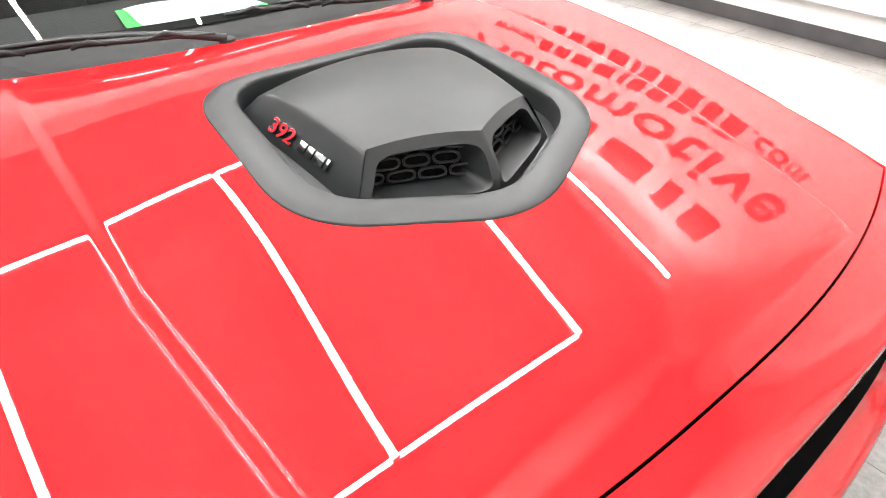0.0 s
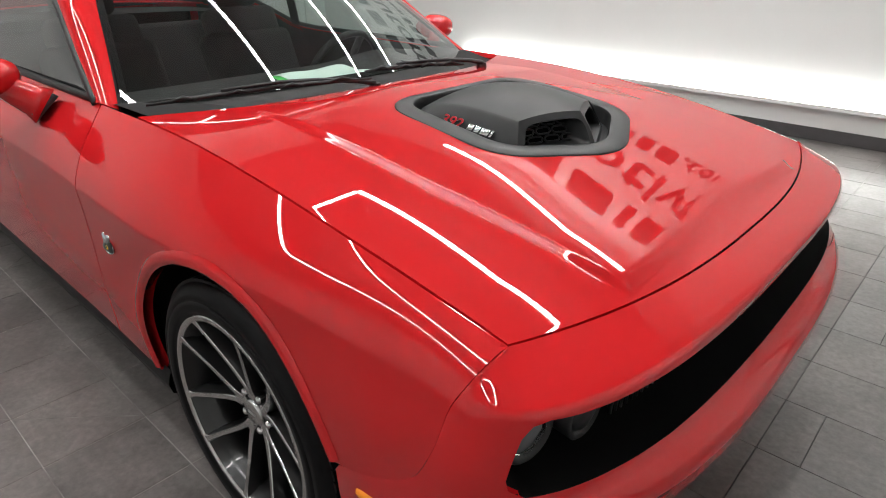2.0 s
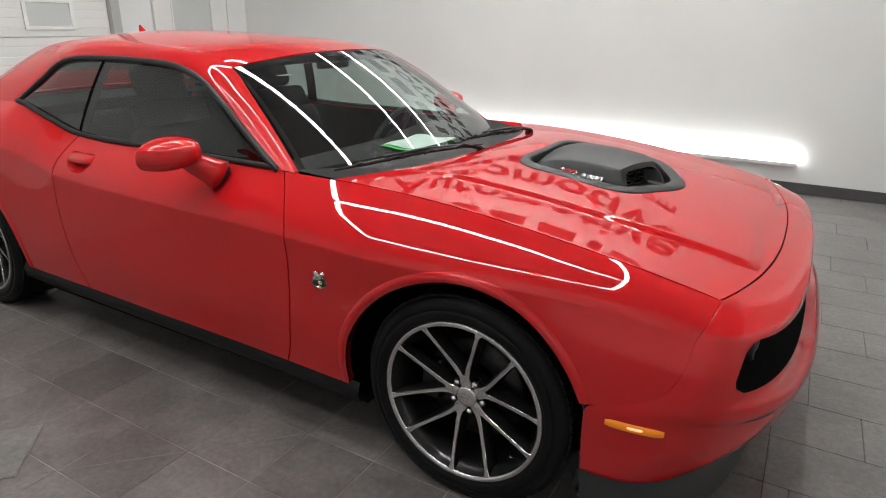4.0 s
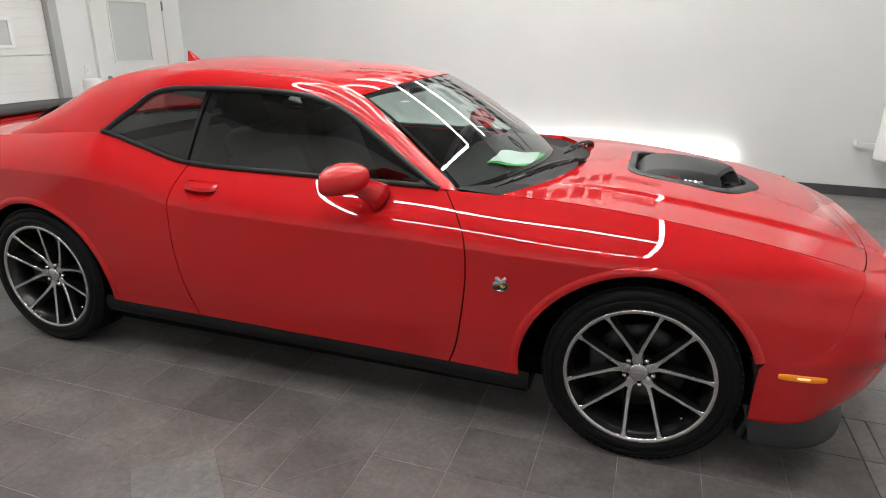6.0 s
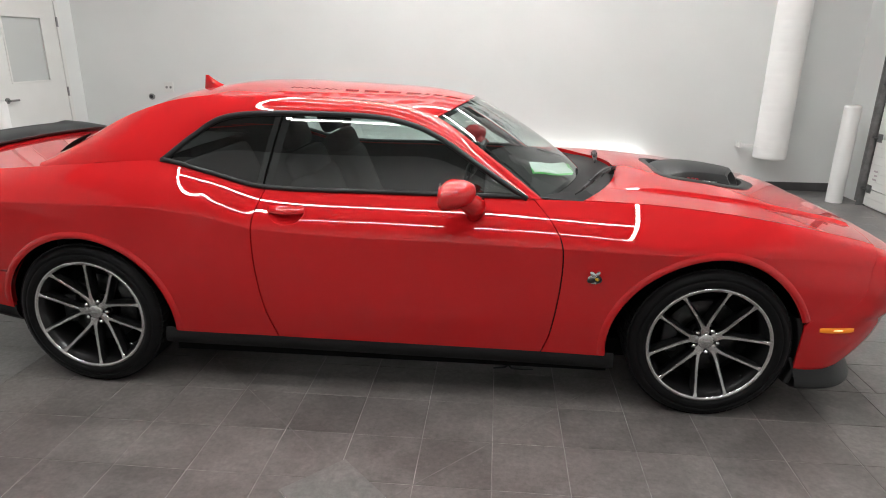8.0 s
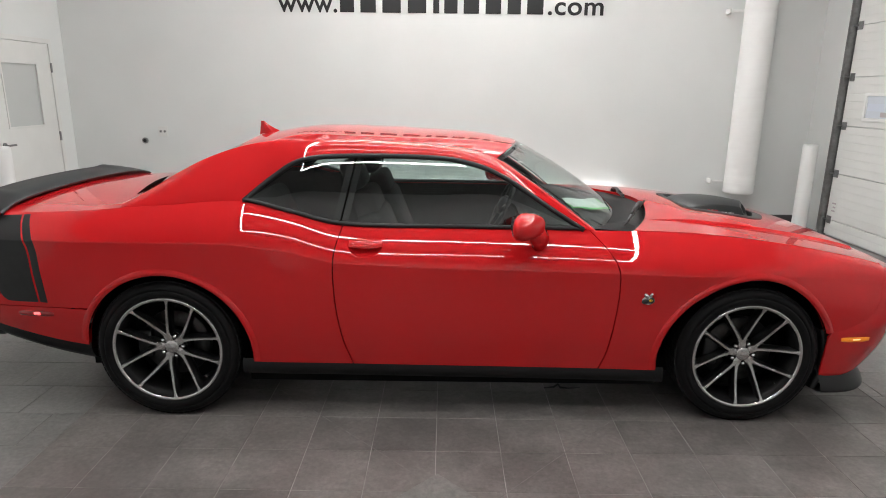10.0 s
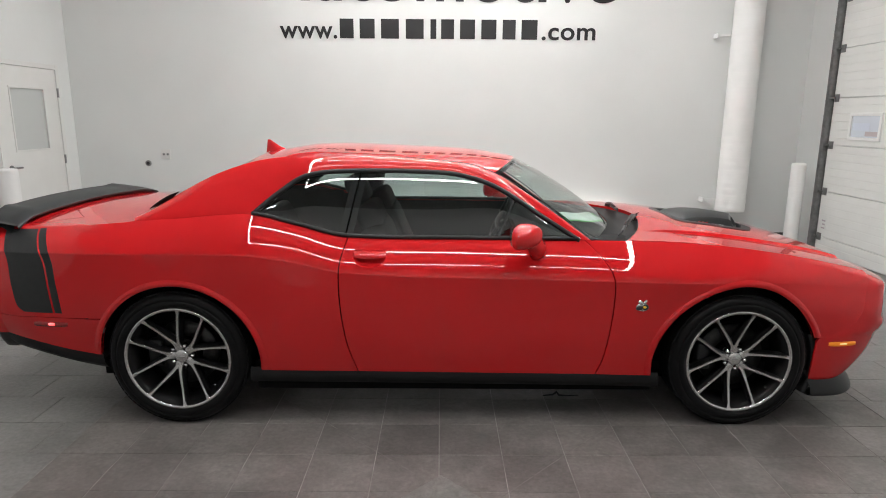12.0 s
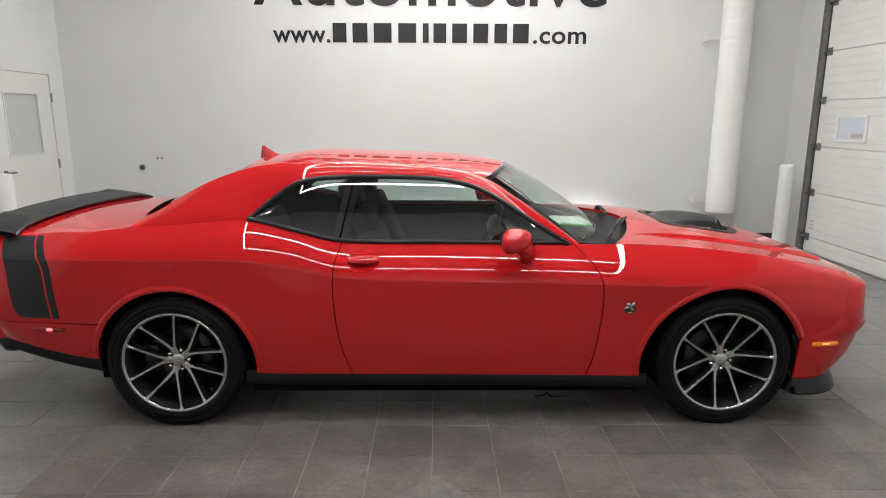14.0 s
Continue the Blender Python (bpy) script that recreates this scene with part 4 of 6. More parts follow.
    bm = bmesh.new()
    tube(bm, [Vector((math.cos(va) * 0.246, -0.098, math.sin(va) * 0.246)), Vector((math.cos(va) * 0.228, -0.110, math.sin(va) * 0.228))], 0.004, 8)
    part("valve", bm, CHROME, w)
    return w


def build_wheels():
    for cx, nm in ((1.473, "front"), (-1.473, "rear")):
        for sy in (-1, 1):
            m = Matrix.Translation((cx, sy * 0.805, 0.3625))
            if sy > 0:
                m = m @ Matrix.Rotation(math.pi, 4, "Z")
            build_wheel("wheel", m, "twenty-inch machined and dark alloy wheel with low-profile tyre", -45 if cx > 0 else -36)


def build_mirror(sy):
    mir = new("door_mirror")
    mir.parent = CAR
    bm = bmesh.new()
    bmesh.ops.create_uvsphere(bm, u_segments=64, v_segments=40, radius=1)
    for v in bm.verts:
        x, y, z = v.co
        v.co = Vector((0.290 + x * (0.112 if x > 0 else 0.042) - 0.02 * y, sy * (1.012 + y * 0.108 * (1 - 0.05 * z)), 1.042 + math.copysign(abs(z) ** 0.75, z) * 0.061 - 0.006 * y + 0.006 * x))
    part("housing", bm, RED, mir)
    bm = bmesh.new()
    tube(bm, [(0.335, sy * 0.970, 1.025), (0.362, sy * 0.938, 0.995), (0.388, sy * 0.905, 0.970), (0.400, sy * 0.880, 0.950)], [0.028, 0.031, 0.036, 0.045], 16, flat=1.4)
    part("arm", bm, RED, mir)
    bm = bmesh.new()
    tube(bm, [(0.394, sy * 0.892, 0.958), (0.402, sy * 0.876, 0.940)], [0.040, 0.043], 18, flat=1.25)
    part("arm_gasket", bm, BLACK_TRIM, mir)
    bm = bmesh.new()
    lathe(bm, [(0.0, 0.0), (0.85, 0.0), (0.9, 0.05)], 32)
    for v in bm.verts:
        v.co = Vector((0.252 - v.co.y * 0.05, sy * (1.012 + v.co.x * 0.098), 1.042 + v.co.z * 0.052))
    part("mirror_glass", bm, CHROME, mir)


def build_handle(sy):
    h = new("door_handle")
    h.parent = CAR
    def lift(x, z, out):
        w, q = flank(x, line_at(x, z))
        return Vector((x, sy * (w + out), q))
    mx, mz = -0.464, 0.902
    ring = refine(CUP, 0.012)
    bm = bmesh.new()
    rows = [[lift(mx + (x - mx) * g, mz + (z - mz) * g, o) for x, z in ring + ring[:1]] for g, o in ((1.012, 0.0006), (0.995, -0.0006), (0.97, -0.005), (0.90, -0.018), (0.75, -0.027), (0.45, -0.031), (0.0, -0.032))]
    grid(bm, rows)
    part("handle_cup", face_to(bm, lambda c: Vector((0, sy, 0.3))), RED, h)
    # grip: a bowed strap, its lower lip standing over the cup
    bm = bmesh.new()
    rows = []
    for i in range(25):
        t = -1 + 2 * i / 24
        x = mx + t * 0.083
        e = max(0.0, 1 - abs(t) ** 5)
        up, lo = 0.938 - 0.004 * (1 - e), 0.902 + 0.006 * t * t
        rows.append([lift(x, up, -0.004), lift(x, up - 0.002, 0.0015 + 0.003 * e), lift(x, up - 0.008, 0.002 + 0.008 * e), lift(x, 0.5 * (up + lo), 0.002 + 0.012 * e), lift(x, lo + 0.004, 0.001 + 0.010 * e), lift(x, lo, -0.002 + 0.007 * e), lift(x, lo + 0.003, -0.012), lift(x, lo + 0.014, -0.020)])
    grid(bm, rows)
    part("grip", face_to(bm, lambda c: Vector((0, sy, 0.2))), RED, h)


def flank_patch(sy, poly, out, step=0.012):
    bm = sheet(xz(poly), step, on_flank(sy, out))
    face_to(bm, lambda c: Vector((0, sy, 0.2)))
    flange(bm, 0.003)
    return bm


def build_details():
    for sy in (-1, 1):
        # black tail stripes
        part("tail_stripe", flank_patch(sy, curve_pts([(-2.385, 1.020), (-2.326, 0.905), (-2.311, 0.757), (-2.296, 0.650), (-2.262, 0.612)], 6) + curve_pts([(-2.101, 0.610), (-2.113, 0.735), (-2.131, 0.896), (-2.210, 1.026)], 6), 0.0015), BLACK_SATIN, CAR, "matt black vinyl tail stripe")
        part("tail_stripe", flank_patch(sy, curve_pts([(-2.200, 1.028), (-2.119, 0.897), (-2.102, 0.75), (-2.089, 0.61)], 6) + curve_pts([(-2.052, 0.608), (-2.066, 0.766), (-2.083, 0.913), (-2.165, 1.030)], 6), 0.0015), BLACK_SATIN, CAR, "matt black vinyl tail stripe")
        # side markers
        part("front_marker", marker(sy, (1.930, 2.085), 0.466, 0.012, True), AMBER, CAR, "amber side marker lens")
        part("marker_lamp", marker(sy, (1.990, 2.032), 0.466, 0.0045, True, 0.0065), AMBER_LIT, CAR, "lit amber lamp")
        part("rear_marker", marker(sy, (-2.215, -2.03), 0.547, 0.013, False), REDLENS, CAR, "red side marker lens")
        part("marker_lamp", marker(sy, (-2.135, -2.10), 0.547, 0.008, False, 0.007), REDGLOW, CAR, "lit red lamp")
        # insect badge as plain shapes
        w, z = flank(0.94, line_at(0.94, 0.676))
        b = new("fender_badge")
        b.parent = CAR
        o = Vector((0.937, sy * (w + 0.002), 0.676))
        def blob(cx, cz, rx, rz, ang, dep=0.006):
            bm = bmesh.new()
            bmesh.ops.create_uvsphere(bm, u_segments=14, v_segments=8, radius=1)
            r = Matrix.Rotation(ang, 4, "Y")
            for v in bm.verts:
                q = r @ Vector((v.co.x * rx, 0, v.co.z * rz))
                v.co = o + Vector((q.x + cx, sy * v.co.y * dep, q.z + cz))
            return bm
        part("badge_plate", blob(0.0, -0.008, 0.033, 0.022, 0.1, 0.003), CHROME, b)
        part("badge_body", blob(-0.014, -0.013, 0.020, 0.013, -0.25, 0.008), BLACK_SATIN, b)
        part("badge_body", blob(0.014, -0.008, 0.017, 0.017, 0.0, 0.008), BLACK_SATIN, b)
        part("badge_wing", blob(-0.010, 0.015, 0.011, 0.017, -0.75, 0.006), CHROME, b)
        part("badge_wing", blob(0.012, 0.019, 0.009, 0.013, 0.6, 0.006), CHROME, b)
        part("badge_leg", blob(-0.006, -0.026, 0.016, 0.004, 0.2, 0.006), CHROME, b)
        part("badge_face", blob(0.010, -0.007, 0.0115, 0.0085, 0.0, 0.011), BADGE_YELLOW, b)
        part("badge_eye", blob(0.012, -0.004, 0.004, 0.003, 0.0, 0.013), BLACK_SATIN, b)
    # roof fin aerial
    bm = bmesh.new()
    rows = []
    for i in range(13):
        t = i / 12
        x0, x1 = -1.215 + 0.012 * t, -1.040 - 0.145 * t ** 0.55
        hw = 0.021 * (1 - t) ** 0.8 + 0.002
        zb = 1.395 + 0.072 * t
        sl = 0.012 * (1 - t)
        rows.append([Vector((x0, 0, zb - sl))] + [Vector((x0 + (x1 - x0) * k / 8, -hw * math.sin(math.pi * k / 8) ** 0.7, zb + sl * (k / 8 - 0.5))) for k in range(1, 8)] + [Vector((x1, 0, zb + sl * 0.5))] + [Vector((x0 + (x1 - x0) * k / 8, hw * math.sin(math.pi * k / 8) ** 0.7, zb + sl * (k / 8 - 0.5))) for k in range(7, 0, -1)] + [Vector((x0, 0, zb - sl))])
    grid(bm, rows)
    bmesh.ops.remove_doubles(bm, verts=bm.verts, dist=0.0003)
    bmesh.ops.holes_fill(bm, edges=[e for e in bm.edges if e.is_boundary])
    part("roof_fin", bm, RED, CAR, "red shark-fin aerial", sharp=50)
    # wipers: a broad arm from the pivot, a hinge, and a hooded blade on the glass
    for a, b, c in (((1.118, -0.14, 1.004), (1.005, -0.42, 1.022), (0.850, -0.755, 0.998)), ((1.098, 0.42, 1.002), (1.055, 0.14, 1.026), (1.025, -0.10, 1.032))):
        wp = new("wiper")
        wp.parent = CAR
        a, b, c = Vector(a), Vector(b), Vector(c)
        bm = bmesh.new()
        tube(bm, [a - Vector((0, 0, 0.02)), a + Vector((0, 0, 0.012))], [0.022, 0.018], 14)
        part("pivot", bm, BLACK_TRIM, wp, sharp=40)
        bm = bmesh.new()
        tube(bm, [a + Vector((0, 0, 0.012)), a.lerp(b, 0.22) + Vector((0, 0, 0.020)), a.lerp(b, 0.6) + Vector((0, 0, 0.024)), b + Vector((0, 0, 0.020)), b.lerp(c, 0.45) + Vector((0, 0, 0.018))], [0.016, 0.015, 0.012, 0.009, 0.007], 8, flat=0.55)
        part("wiper_arm", bm, BLACK_TRIM, wp)
        d = c - b
        e = b - d * 0.75 + Vector((0.015, 0, -0.004))
        bm = bmesh.new()
        tube(bm, [e, e.lerp(c, 0.25) + Vector((0, 0, 0.006)), b + Vector((0, 0, 0.008)), e.lerp(c, 0.8) + Vector((0, 0, 0.007)), c + Vector((0, 0, 0.004))], [0.004, 0.008, 0.011, 0.009, 0.004], 6, flat=0.8)
        part("wiper_blade", bm, BLACK_TRIM, wp)
        for t in (0.15, 0.38, 0.62, 0.85):
            p = e.lerp(c, t) + Vector((0.004, 0, 0.004))
            q = (c - e).normalized() * 0.035
            bm = bmesh.new()
            tube(bm, [p - q, p + Vector((0, 0, 0.010)), p + q], [0.004, 0.006, 0.004], 6)
            part("blade_bracket", bm, BLACK_TRIM, wp)


def marker(sy, xr, z, h, front, out=0.005):
    bm = bmesh.new()
    rows = []
    for i in range(13):
        t = i / 12
        x = xr[0] + (xr[1] - xr[0]) * t
        if front and x > 1.872:
            u0, u1 = 0.6, 1.0
            for _ in range(24):
                um = (u0 + u1) / 2
                if nose(um, z).x > x:
                    u0 = um
                else:
                    u1 = um
            w = nose(u0, z).y
        else:
            w = flank(x, line_at(x, z))[0]
        e = 1 - 0.35 * abs(2 * t - 1) ** 6
        rows.append([Vector((x, sy * (w - 0.006), z + h * e)), Vector((x, sy * (w + out * 0.7), z + h * e)), Vector((x, sy * (w + out), z)), Vector((x, sy * (w + out * 0.7), z - h * e)), Vector((x, sy * (w - 0.006), z - h * e))])
    grid(bm, rows)
    return face_to(bm, lambda c: Vector((0, sy, 0)))


def build_lining():
    """Dark linings behind roof, pillars, doors and fenders, so that the cabin is closed."""
    for sy in (-1, 1):
        bm = bmesh.new()
        A, B = curve_pts(LINE_A, 6), curve_pts(LINE_B, 6)
        rows = []
        for a, b in zip(A, B):
            a, b = Vector((a[0], sy * (a[1] - 0.004), a[2])), Vector((b[0], sy * b[1], b[2]))
            n = Vector((0.0, sy * 0.75, 0.66))
            d = (b - a).length
            rows.append([a.lerp(b, t) + n * (min(0.15 * d, 0.024) * (4 * t * (1 - t)) - 0.009) for t in (0, 0.15, 0.3, 0.5, 0.7, 0.85, 1)])
        grid(bm, rows)
        part("pillar_lining", bm, SEAT, CAR)
        bm = bmesh.new()
        rows = []
        for i in range(24):
            x = -1.72 + 2.45 * i / 23
            rows.append([Vector((x, sy * (flank(x, s)[0] - d), flank(x, s)[1])) for s, d in ((0.2, 0.04), (1.5, 0.045), (3, 0.045), (4.2, 0.04), (4.93, 0.025))])
        grid(bm, rows)
        bmesh.ops.delete(bm, geom=[v for v in bm.verts if v.co.x < -1.02 and v.co.z < 0.84], context="VERTS")
        part("door_lining", bm, SEAT, CAR)
    for sy in (-1, 1):
        bm = bmesh.new()
        grid(bm, [[Vector((x, sy * y, z)) for x in (-1.74, -1.5, -1.25, -1.0, -0.85)] for y, z in ((0.70, 0.35), (0.74, 0.80), (0.775, 0.98), (0.77, 1.06))])
        part("rear_side_trim", bm, SEAT, CAR)
    bm = bmesh.new()
    grid(bm, [[Vector((x, y, 1.045 + 0.02 * (1 - (y / 0.7) ** 2))) for y in (-0.74, -0.4, 0, 0.4, 0.74)] for x in (-1.74, -1.5, -1.28)])
    part("parcel_shelf", bm, SEAT, CAR)
    bm = bmesh.new()
    B = curve_pts(LINE_B, 6)[18:50]
    n = len(B) - 1
    grid(bm, [[Vector((b[0] + 0.10 * (1 - i / n) ** 3 * (1 - v * v), v * (b[1] - 0.01), b[2] - 0.014 + 0.020 * (1 - v * v))) for v in (-1, -0.6, 0, 0.6, 1)] for i, b in enumerate(B)])
    part("headliner", bm, SEAT, CAR)


def build_interior():
    build_lining()
    # floor pan and bulkheads keep the cabin dark; low tray added to block light underneath
    for name, lo, hi in (("floor_pan", (-1.95, -0.78, 0.21), (2.0, 0.78, 0.30)), ("underbody_tray", (-1.085, -0.86, 0.165), (1.045, 0.86, 0.206)), ("firewall", (0.80, -0.80, 0.304), (0.84, 0.80, 0.93)), ("rear_bulkhead", (-1.75, -0.70, 0.304), (-1.70, 0.70, 1.03))):
        bm = bmesh.new()
        box(bm, lo, hi, 0.004)
        part(name, bm, BLACK_DEEP, CAR, smooth=False)
    bm = bmesh.new()
    rows = []
    for x, z, k in ((1.02, 0.955, 0.70), (0.90, 0.965, 0.74), (0.72, 0.985, 0.78), (0.55, 0.985, 0.80), (0.45, 0.95, 0.80), (0.42, 0.86, 0.80), (0.50, 0.70, 0.80)):
        rows.append([Vector((x, v, z + (0.028 * math.exp(-((v - 0.38) / 0.2) ** 2) if x < 0.8 else 0))) for v in [k * (-1 + 2 * i / 24) for i in range(25)]])
    grid(bm, rows)
    part("dashboard", face_to(bm, lambda c: Vector((-0.4, 0, 1))), SEAT, CAR)
    def seat(x, y):
        s = new("seat")
        s.parent = CAR
        bm = bmesh.new()
        box(bm, (x - 0.25, y - 0.26, 0.42), (x + 0.27, y + 0.26, 0.58), 0.05)
        part("cushion", bm, SEAT, s)
        bm = bmesh.new()
        m = Matrix.Translation((x - 0.24, y, 0.55)) @ Matrix.Rotation(radians(-22), 4, "Y")
        box(bm, (-0.10, -0.25, 0.0), (0.06, 0.25, 0.50), 0.05, m)
        box(bm, (-0.08, -0.20, 0.46), (0.05, 0.20, 0.62), 0.04, m)
        part("backrest", bm, SEAT, s)
        bm = bmesh.new()
        box(bm, (-0.08, -0.13, 0.63), (0.03, 0.13, 0.80), 0.035, m)
        part("headrest", bm, SEAT, s)
    seat(-0.05, -0.37)
    seat(-0.05, 0.37)
    bm = bmesh.new()
    m = Matrix.Translation((-1.05, 0, 0.5)) @ Matrix.Rotation(radians(-24), 4, "Y")
    box(bm, (-0.1, -0.62, 0.0), (0.05, 0.62, 0.55), 0.05, m)
    box(bm, (-1.1, -0.62, 0.42), (-0.62, 0.62, 0.56), 0.05)
    part("rear_seat", bm, SEAT, CAR)
    # steering wheel on the far side
    sw = new("steering_wheel")
    sw.parent = CAR
    m = Matrix.Translation((0.33, 0.37, 0.90)) @ Matrix.Rotation(radians(-65), 4, "Y")
    bm = bmesh.new()
    tube(bm, [m @ Vector((0.185 * math.cos(a), 0.185 * math.sin(a), 0)) for a in [math.tau * k / 36 for k in range(37)]], 0.015, 8, cap=False)
    part("wheel_rim", bm, BLACK_TRIM, sw)
    bm = bmesh.new()
    for a in (0.3, math.pi - 0.3, -math.pi / 2):
        tube(bm, [m @ Vector((0, 0, -0.01)), m @ Vector((0.18 * math.cos(a), 0.18 * math.sin(a), 0))], 0.016, 8)
    bmesh.ops.create_uvsphere(bm, u_segments=16, v_segments=10, radius=0.07, matrix=m @ Matrix.Diagonal((1, 1, 0.5, 1)))
    part("wheel_hub", bm, BLACK_TRIM, sw)
    bm = bmesh.new()
    box(bm, (0.22, -0.11, 1.285), (0.25, 0.11, 1.345), 0.012)
    tube(bm, [(0.25, 0, 1.32), (0.34, 0, 1.362)], 0.012, 8)
    part("rear_view_mirror", bm, BLACK_TRIM, CAR)


for sy in (-1, 1):
    build_flank(sy)
build_nose()
build_tail()
build_deck()
build_greenhouse()
build_hood()
SCOOP, SCOOP_SKIN = build_scoop()
build_wheels()
for sy in (-1, 1):
    build_mirror(sy)
    build_handle(sy)
build_details()
build_interior()


# ---- the room ----
def slab(name, lo, hi, material, label="", category="", kind="structure"):
    bm = bmesh.new()
    box(bm, lo, hi)
    return tagged(part(name, bm, material, smooth=False), label, category, kind=kind)


T = 0.2
slab("wall_far", (XL - T, YF, 0), (XR + T, YF + T, ZC), WALL, "smooth white painted wall with black lettering", "wall")
slab("wall_near", (XL - T, YN - T, 0), (XR + T, YN, ZC), WALL, "plain white painted wall", "wall")
slab("wall_left", (XL - T, YN, 0), (XL, YF, ZC), WALL, "white painted side wall with a door", "wall")
slab("wall_right", (XR, YN, 0), (XR + T, YF, ZC), WALL, "white painted wall with the overhead door", "wall")
slab("baseboard", (XL, YF - 0.012, 0.002), (XR, YF - 0.0005, 0.105), SKIRT, "dark grey tiled baseboard", "baseboard")

# steel ceiling with narrow standing seams along the room
bm = bmesh.new()
n = 48
rows = []
for x in (XL, XR):
    row = []
    for k in range(n):
        y = YN + (YF - YN) * k / n
        d = (YF - YN) / n
        row += [Vector((x, y, ZC + 0.045)), Vector((x, y + d - 0.030, ZC + 0.045)), Vector((x, y + d - 0.026, ZC)), Vector((x, y + d - 0.004, ZC))]
    rows.append(row + [Vector((x, YF, ZC + 0.045))])
grid(bm, rows)
tagged(part("ceiling", bm, CEIL, smooth=False), "pale steel deck ceiling with narrow seams", "ceiling", kind="structure")
slab("roof_slab", (XL - T, YN - T, ZC + 0.10), (XR + T, YF + T, ZC + 0.2), CEIL, "plain roof slab", "roof")


def strip(a, b, w=0.06, h=0.05):
    """A linear lamp from a to b, with its lit face down."""
    a, b = Vector(a), Vector(b)
    L = thing("linear_light", "long white linear lamp hung below the ceiling", "light", "ceiling lamps")
    d = (b - a).normalized()
    s = d.cross(Vector((0, 0, 1)))
    bm = bmesh.new()
    m = Matrix(((d.x, s.x, 0, a.x), (d.y, s.y, 0, a.y), (d.z, s.z, 1, a.z), (0, 0, 0, 1)))
    ln = (b - a).length
    box(bm, (0, -w / 2, 0.006), (ln, w / 2, h), 0, m)
    part("housing", bm, WHITE_GLOSS, L, smooth=False)
    bm = bmesh.new()
    box(bm, (0.01, -w / 2 + 0.004, -0.012), (ln - 0.01, w / 2 - 0.004, 0.004), 0, m)
    part("diffuser", bm, LAMP, L, smooth=False)
    for t in (0.12, 0.88):
        p = a.lerp(b, t)
        bm = bmesh.new()
        tube(bm, [(p.x, p.y, p.z + h), (p.x, p.y, ZC + 0.02)], 0.003, 6)
        part("hanger", bm, STEEL, L)
    return L


for x0, x1, y0, y1 in LIGHTS:
    strip((x0, y0, LZ), (x1, y1, LZ))


def rod(name, a, b, r, material, parent=None, sides=20, label=""):
    bm = bmesh.new()
    tube(bm, [a, b], r, sides)
    return part(name, bm, material, parent, label, sharp=40)


def plate(name, lo, hi, material, parent=None, bevel=0.003, label=""):
    bm = bmesh.new()
    box(bm, lo, hi, bevel)
    return part(name, bm, material, parent, label, smooth=False)


# low strip lamp that washes the far wall
wash = thing("wall_wash_light", "long white strip lamp low on the wall", "light")
plate("housing", (-2.25, YF - 0.062, 0.262), (2.25, YF - 0.004, 0.298), WHITE_GLOSS, wash)
plate("diffuser", (-2.25, YF - 0.060, 0.302), (2.25, YF - 0.010, 0.350), WASH, wash)

# lettering on the far wall
LETTER = thing("wall_lettering", "large black vinyl lettering on white wall", "sign")


def words(text, x0, x1, z0, cap, bold=0.0):
    """Flat letters, fitted between x0 and x1 with their feet at z0."""
    cu = bpy.data.curves.new("letters", "FONT")
    cu.body = text
    cu.extrude = 0.004
    cu.offset = bold
    cu.space_character = 1.06
    ob = bpy.data.objects.new("letters", cu)
    scene.collection.objects.link(ob)
    bpy.context.view_layer.update()
    me = bpy.data.meshes.new_from_object(ob.evaluated_get(bpy.context.evaluated_depsgraph_get()))
    bpy.data.objects.remove(ob)
    xs = [v.co.x for v in me.vertices]
    k = (x1 - x0) / (max(xs) - min(xs))
    lo = min(xs)
    h = cap / 0.70
    for v in me.vertices:
        v.co = Vector((x0 + (v.co.x - lo) * k, YF - 0.005 - v.co.z, z0 + v.co.y * h))
    # one part for each letter: pieces that lie above one another belong together
    bm = bmesh.new()
    bm.from_mesh(me)
    left, groups = set(bm.verts), []
    while left:
        todo = [left.pop()]
        piece = set(todo)
        while todo:
            for e in todo.pop().link_edges:
                for v in e.verts:
                    if v not in piece:
                        piece.add(v)
                        left.discard(v)
                        todo.append(v)
        a, b = min(v.co.x for v in piece), max(v.co.x for v in piece)
        for g in groups:
            if min(b, g[1]) - max(a, g[0]) > 0.3 * min(b - a, g[1] - g[0]):
                g[0], g[1] = min(a, g[0]), max(b, g[1])
                g[2] |= piece
                break
        else:
            groups.append([a, b, piece])
    for a, b, piece in sorted(groups, key=lambda g: g[0]):
        one = bmesh.new()
        twin = {v: one.verts.new(v.co) for v in piece}
        for f in bm.faces:
            if f.verts[0] in piece:
                one.faces.new([twin[v] for v in f.verts])
        part("letter", one, TEXT_BLACK, LETTER, smooth=False)
    bm.free()


words("Automotive", -2.385, 2.105, 3.045, 0.52, 0.013)
words("www.", -2.157, -1.43, 2.585, 0.215, 0.016)
words(".com", 1.175, 1.86, 2.585, 0.215, 0.016)
NAME = (0.66, 0.72, 0.86, 0.86, 0.28, 0.62, 0.72, 0.72, 0.62, 0.76)
for shares, x0, x1, z0, z1 in ((NAME, -1.395, 1.150, 2.585, 2.822), (NAME[:6], -1.90, 1.90, 3.72, 4.14)):
    k = (x1 - x0) / (sum(shares) + 0.16 * (len(shares) - 1))
    x = x0
    for q in shares:
        plate("name_bar", (x, YF - 0.009, z0), (x + q * k * 0.86, YF - 0.001, z1), TEXT_BLACK, LETTER, 0.002)
        x += (q + 0.16) * k

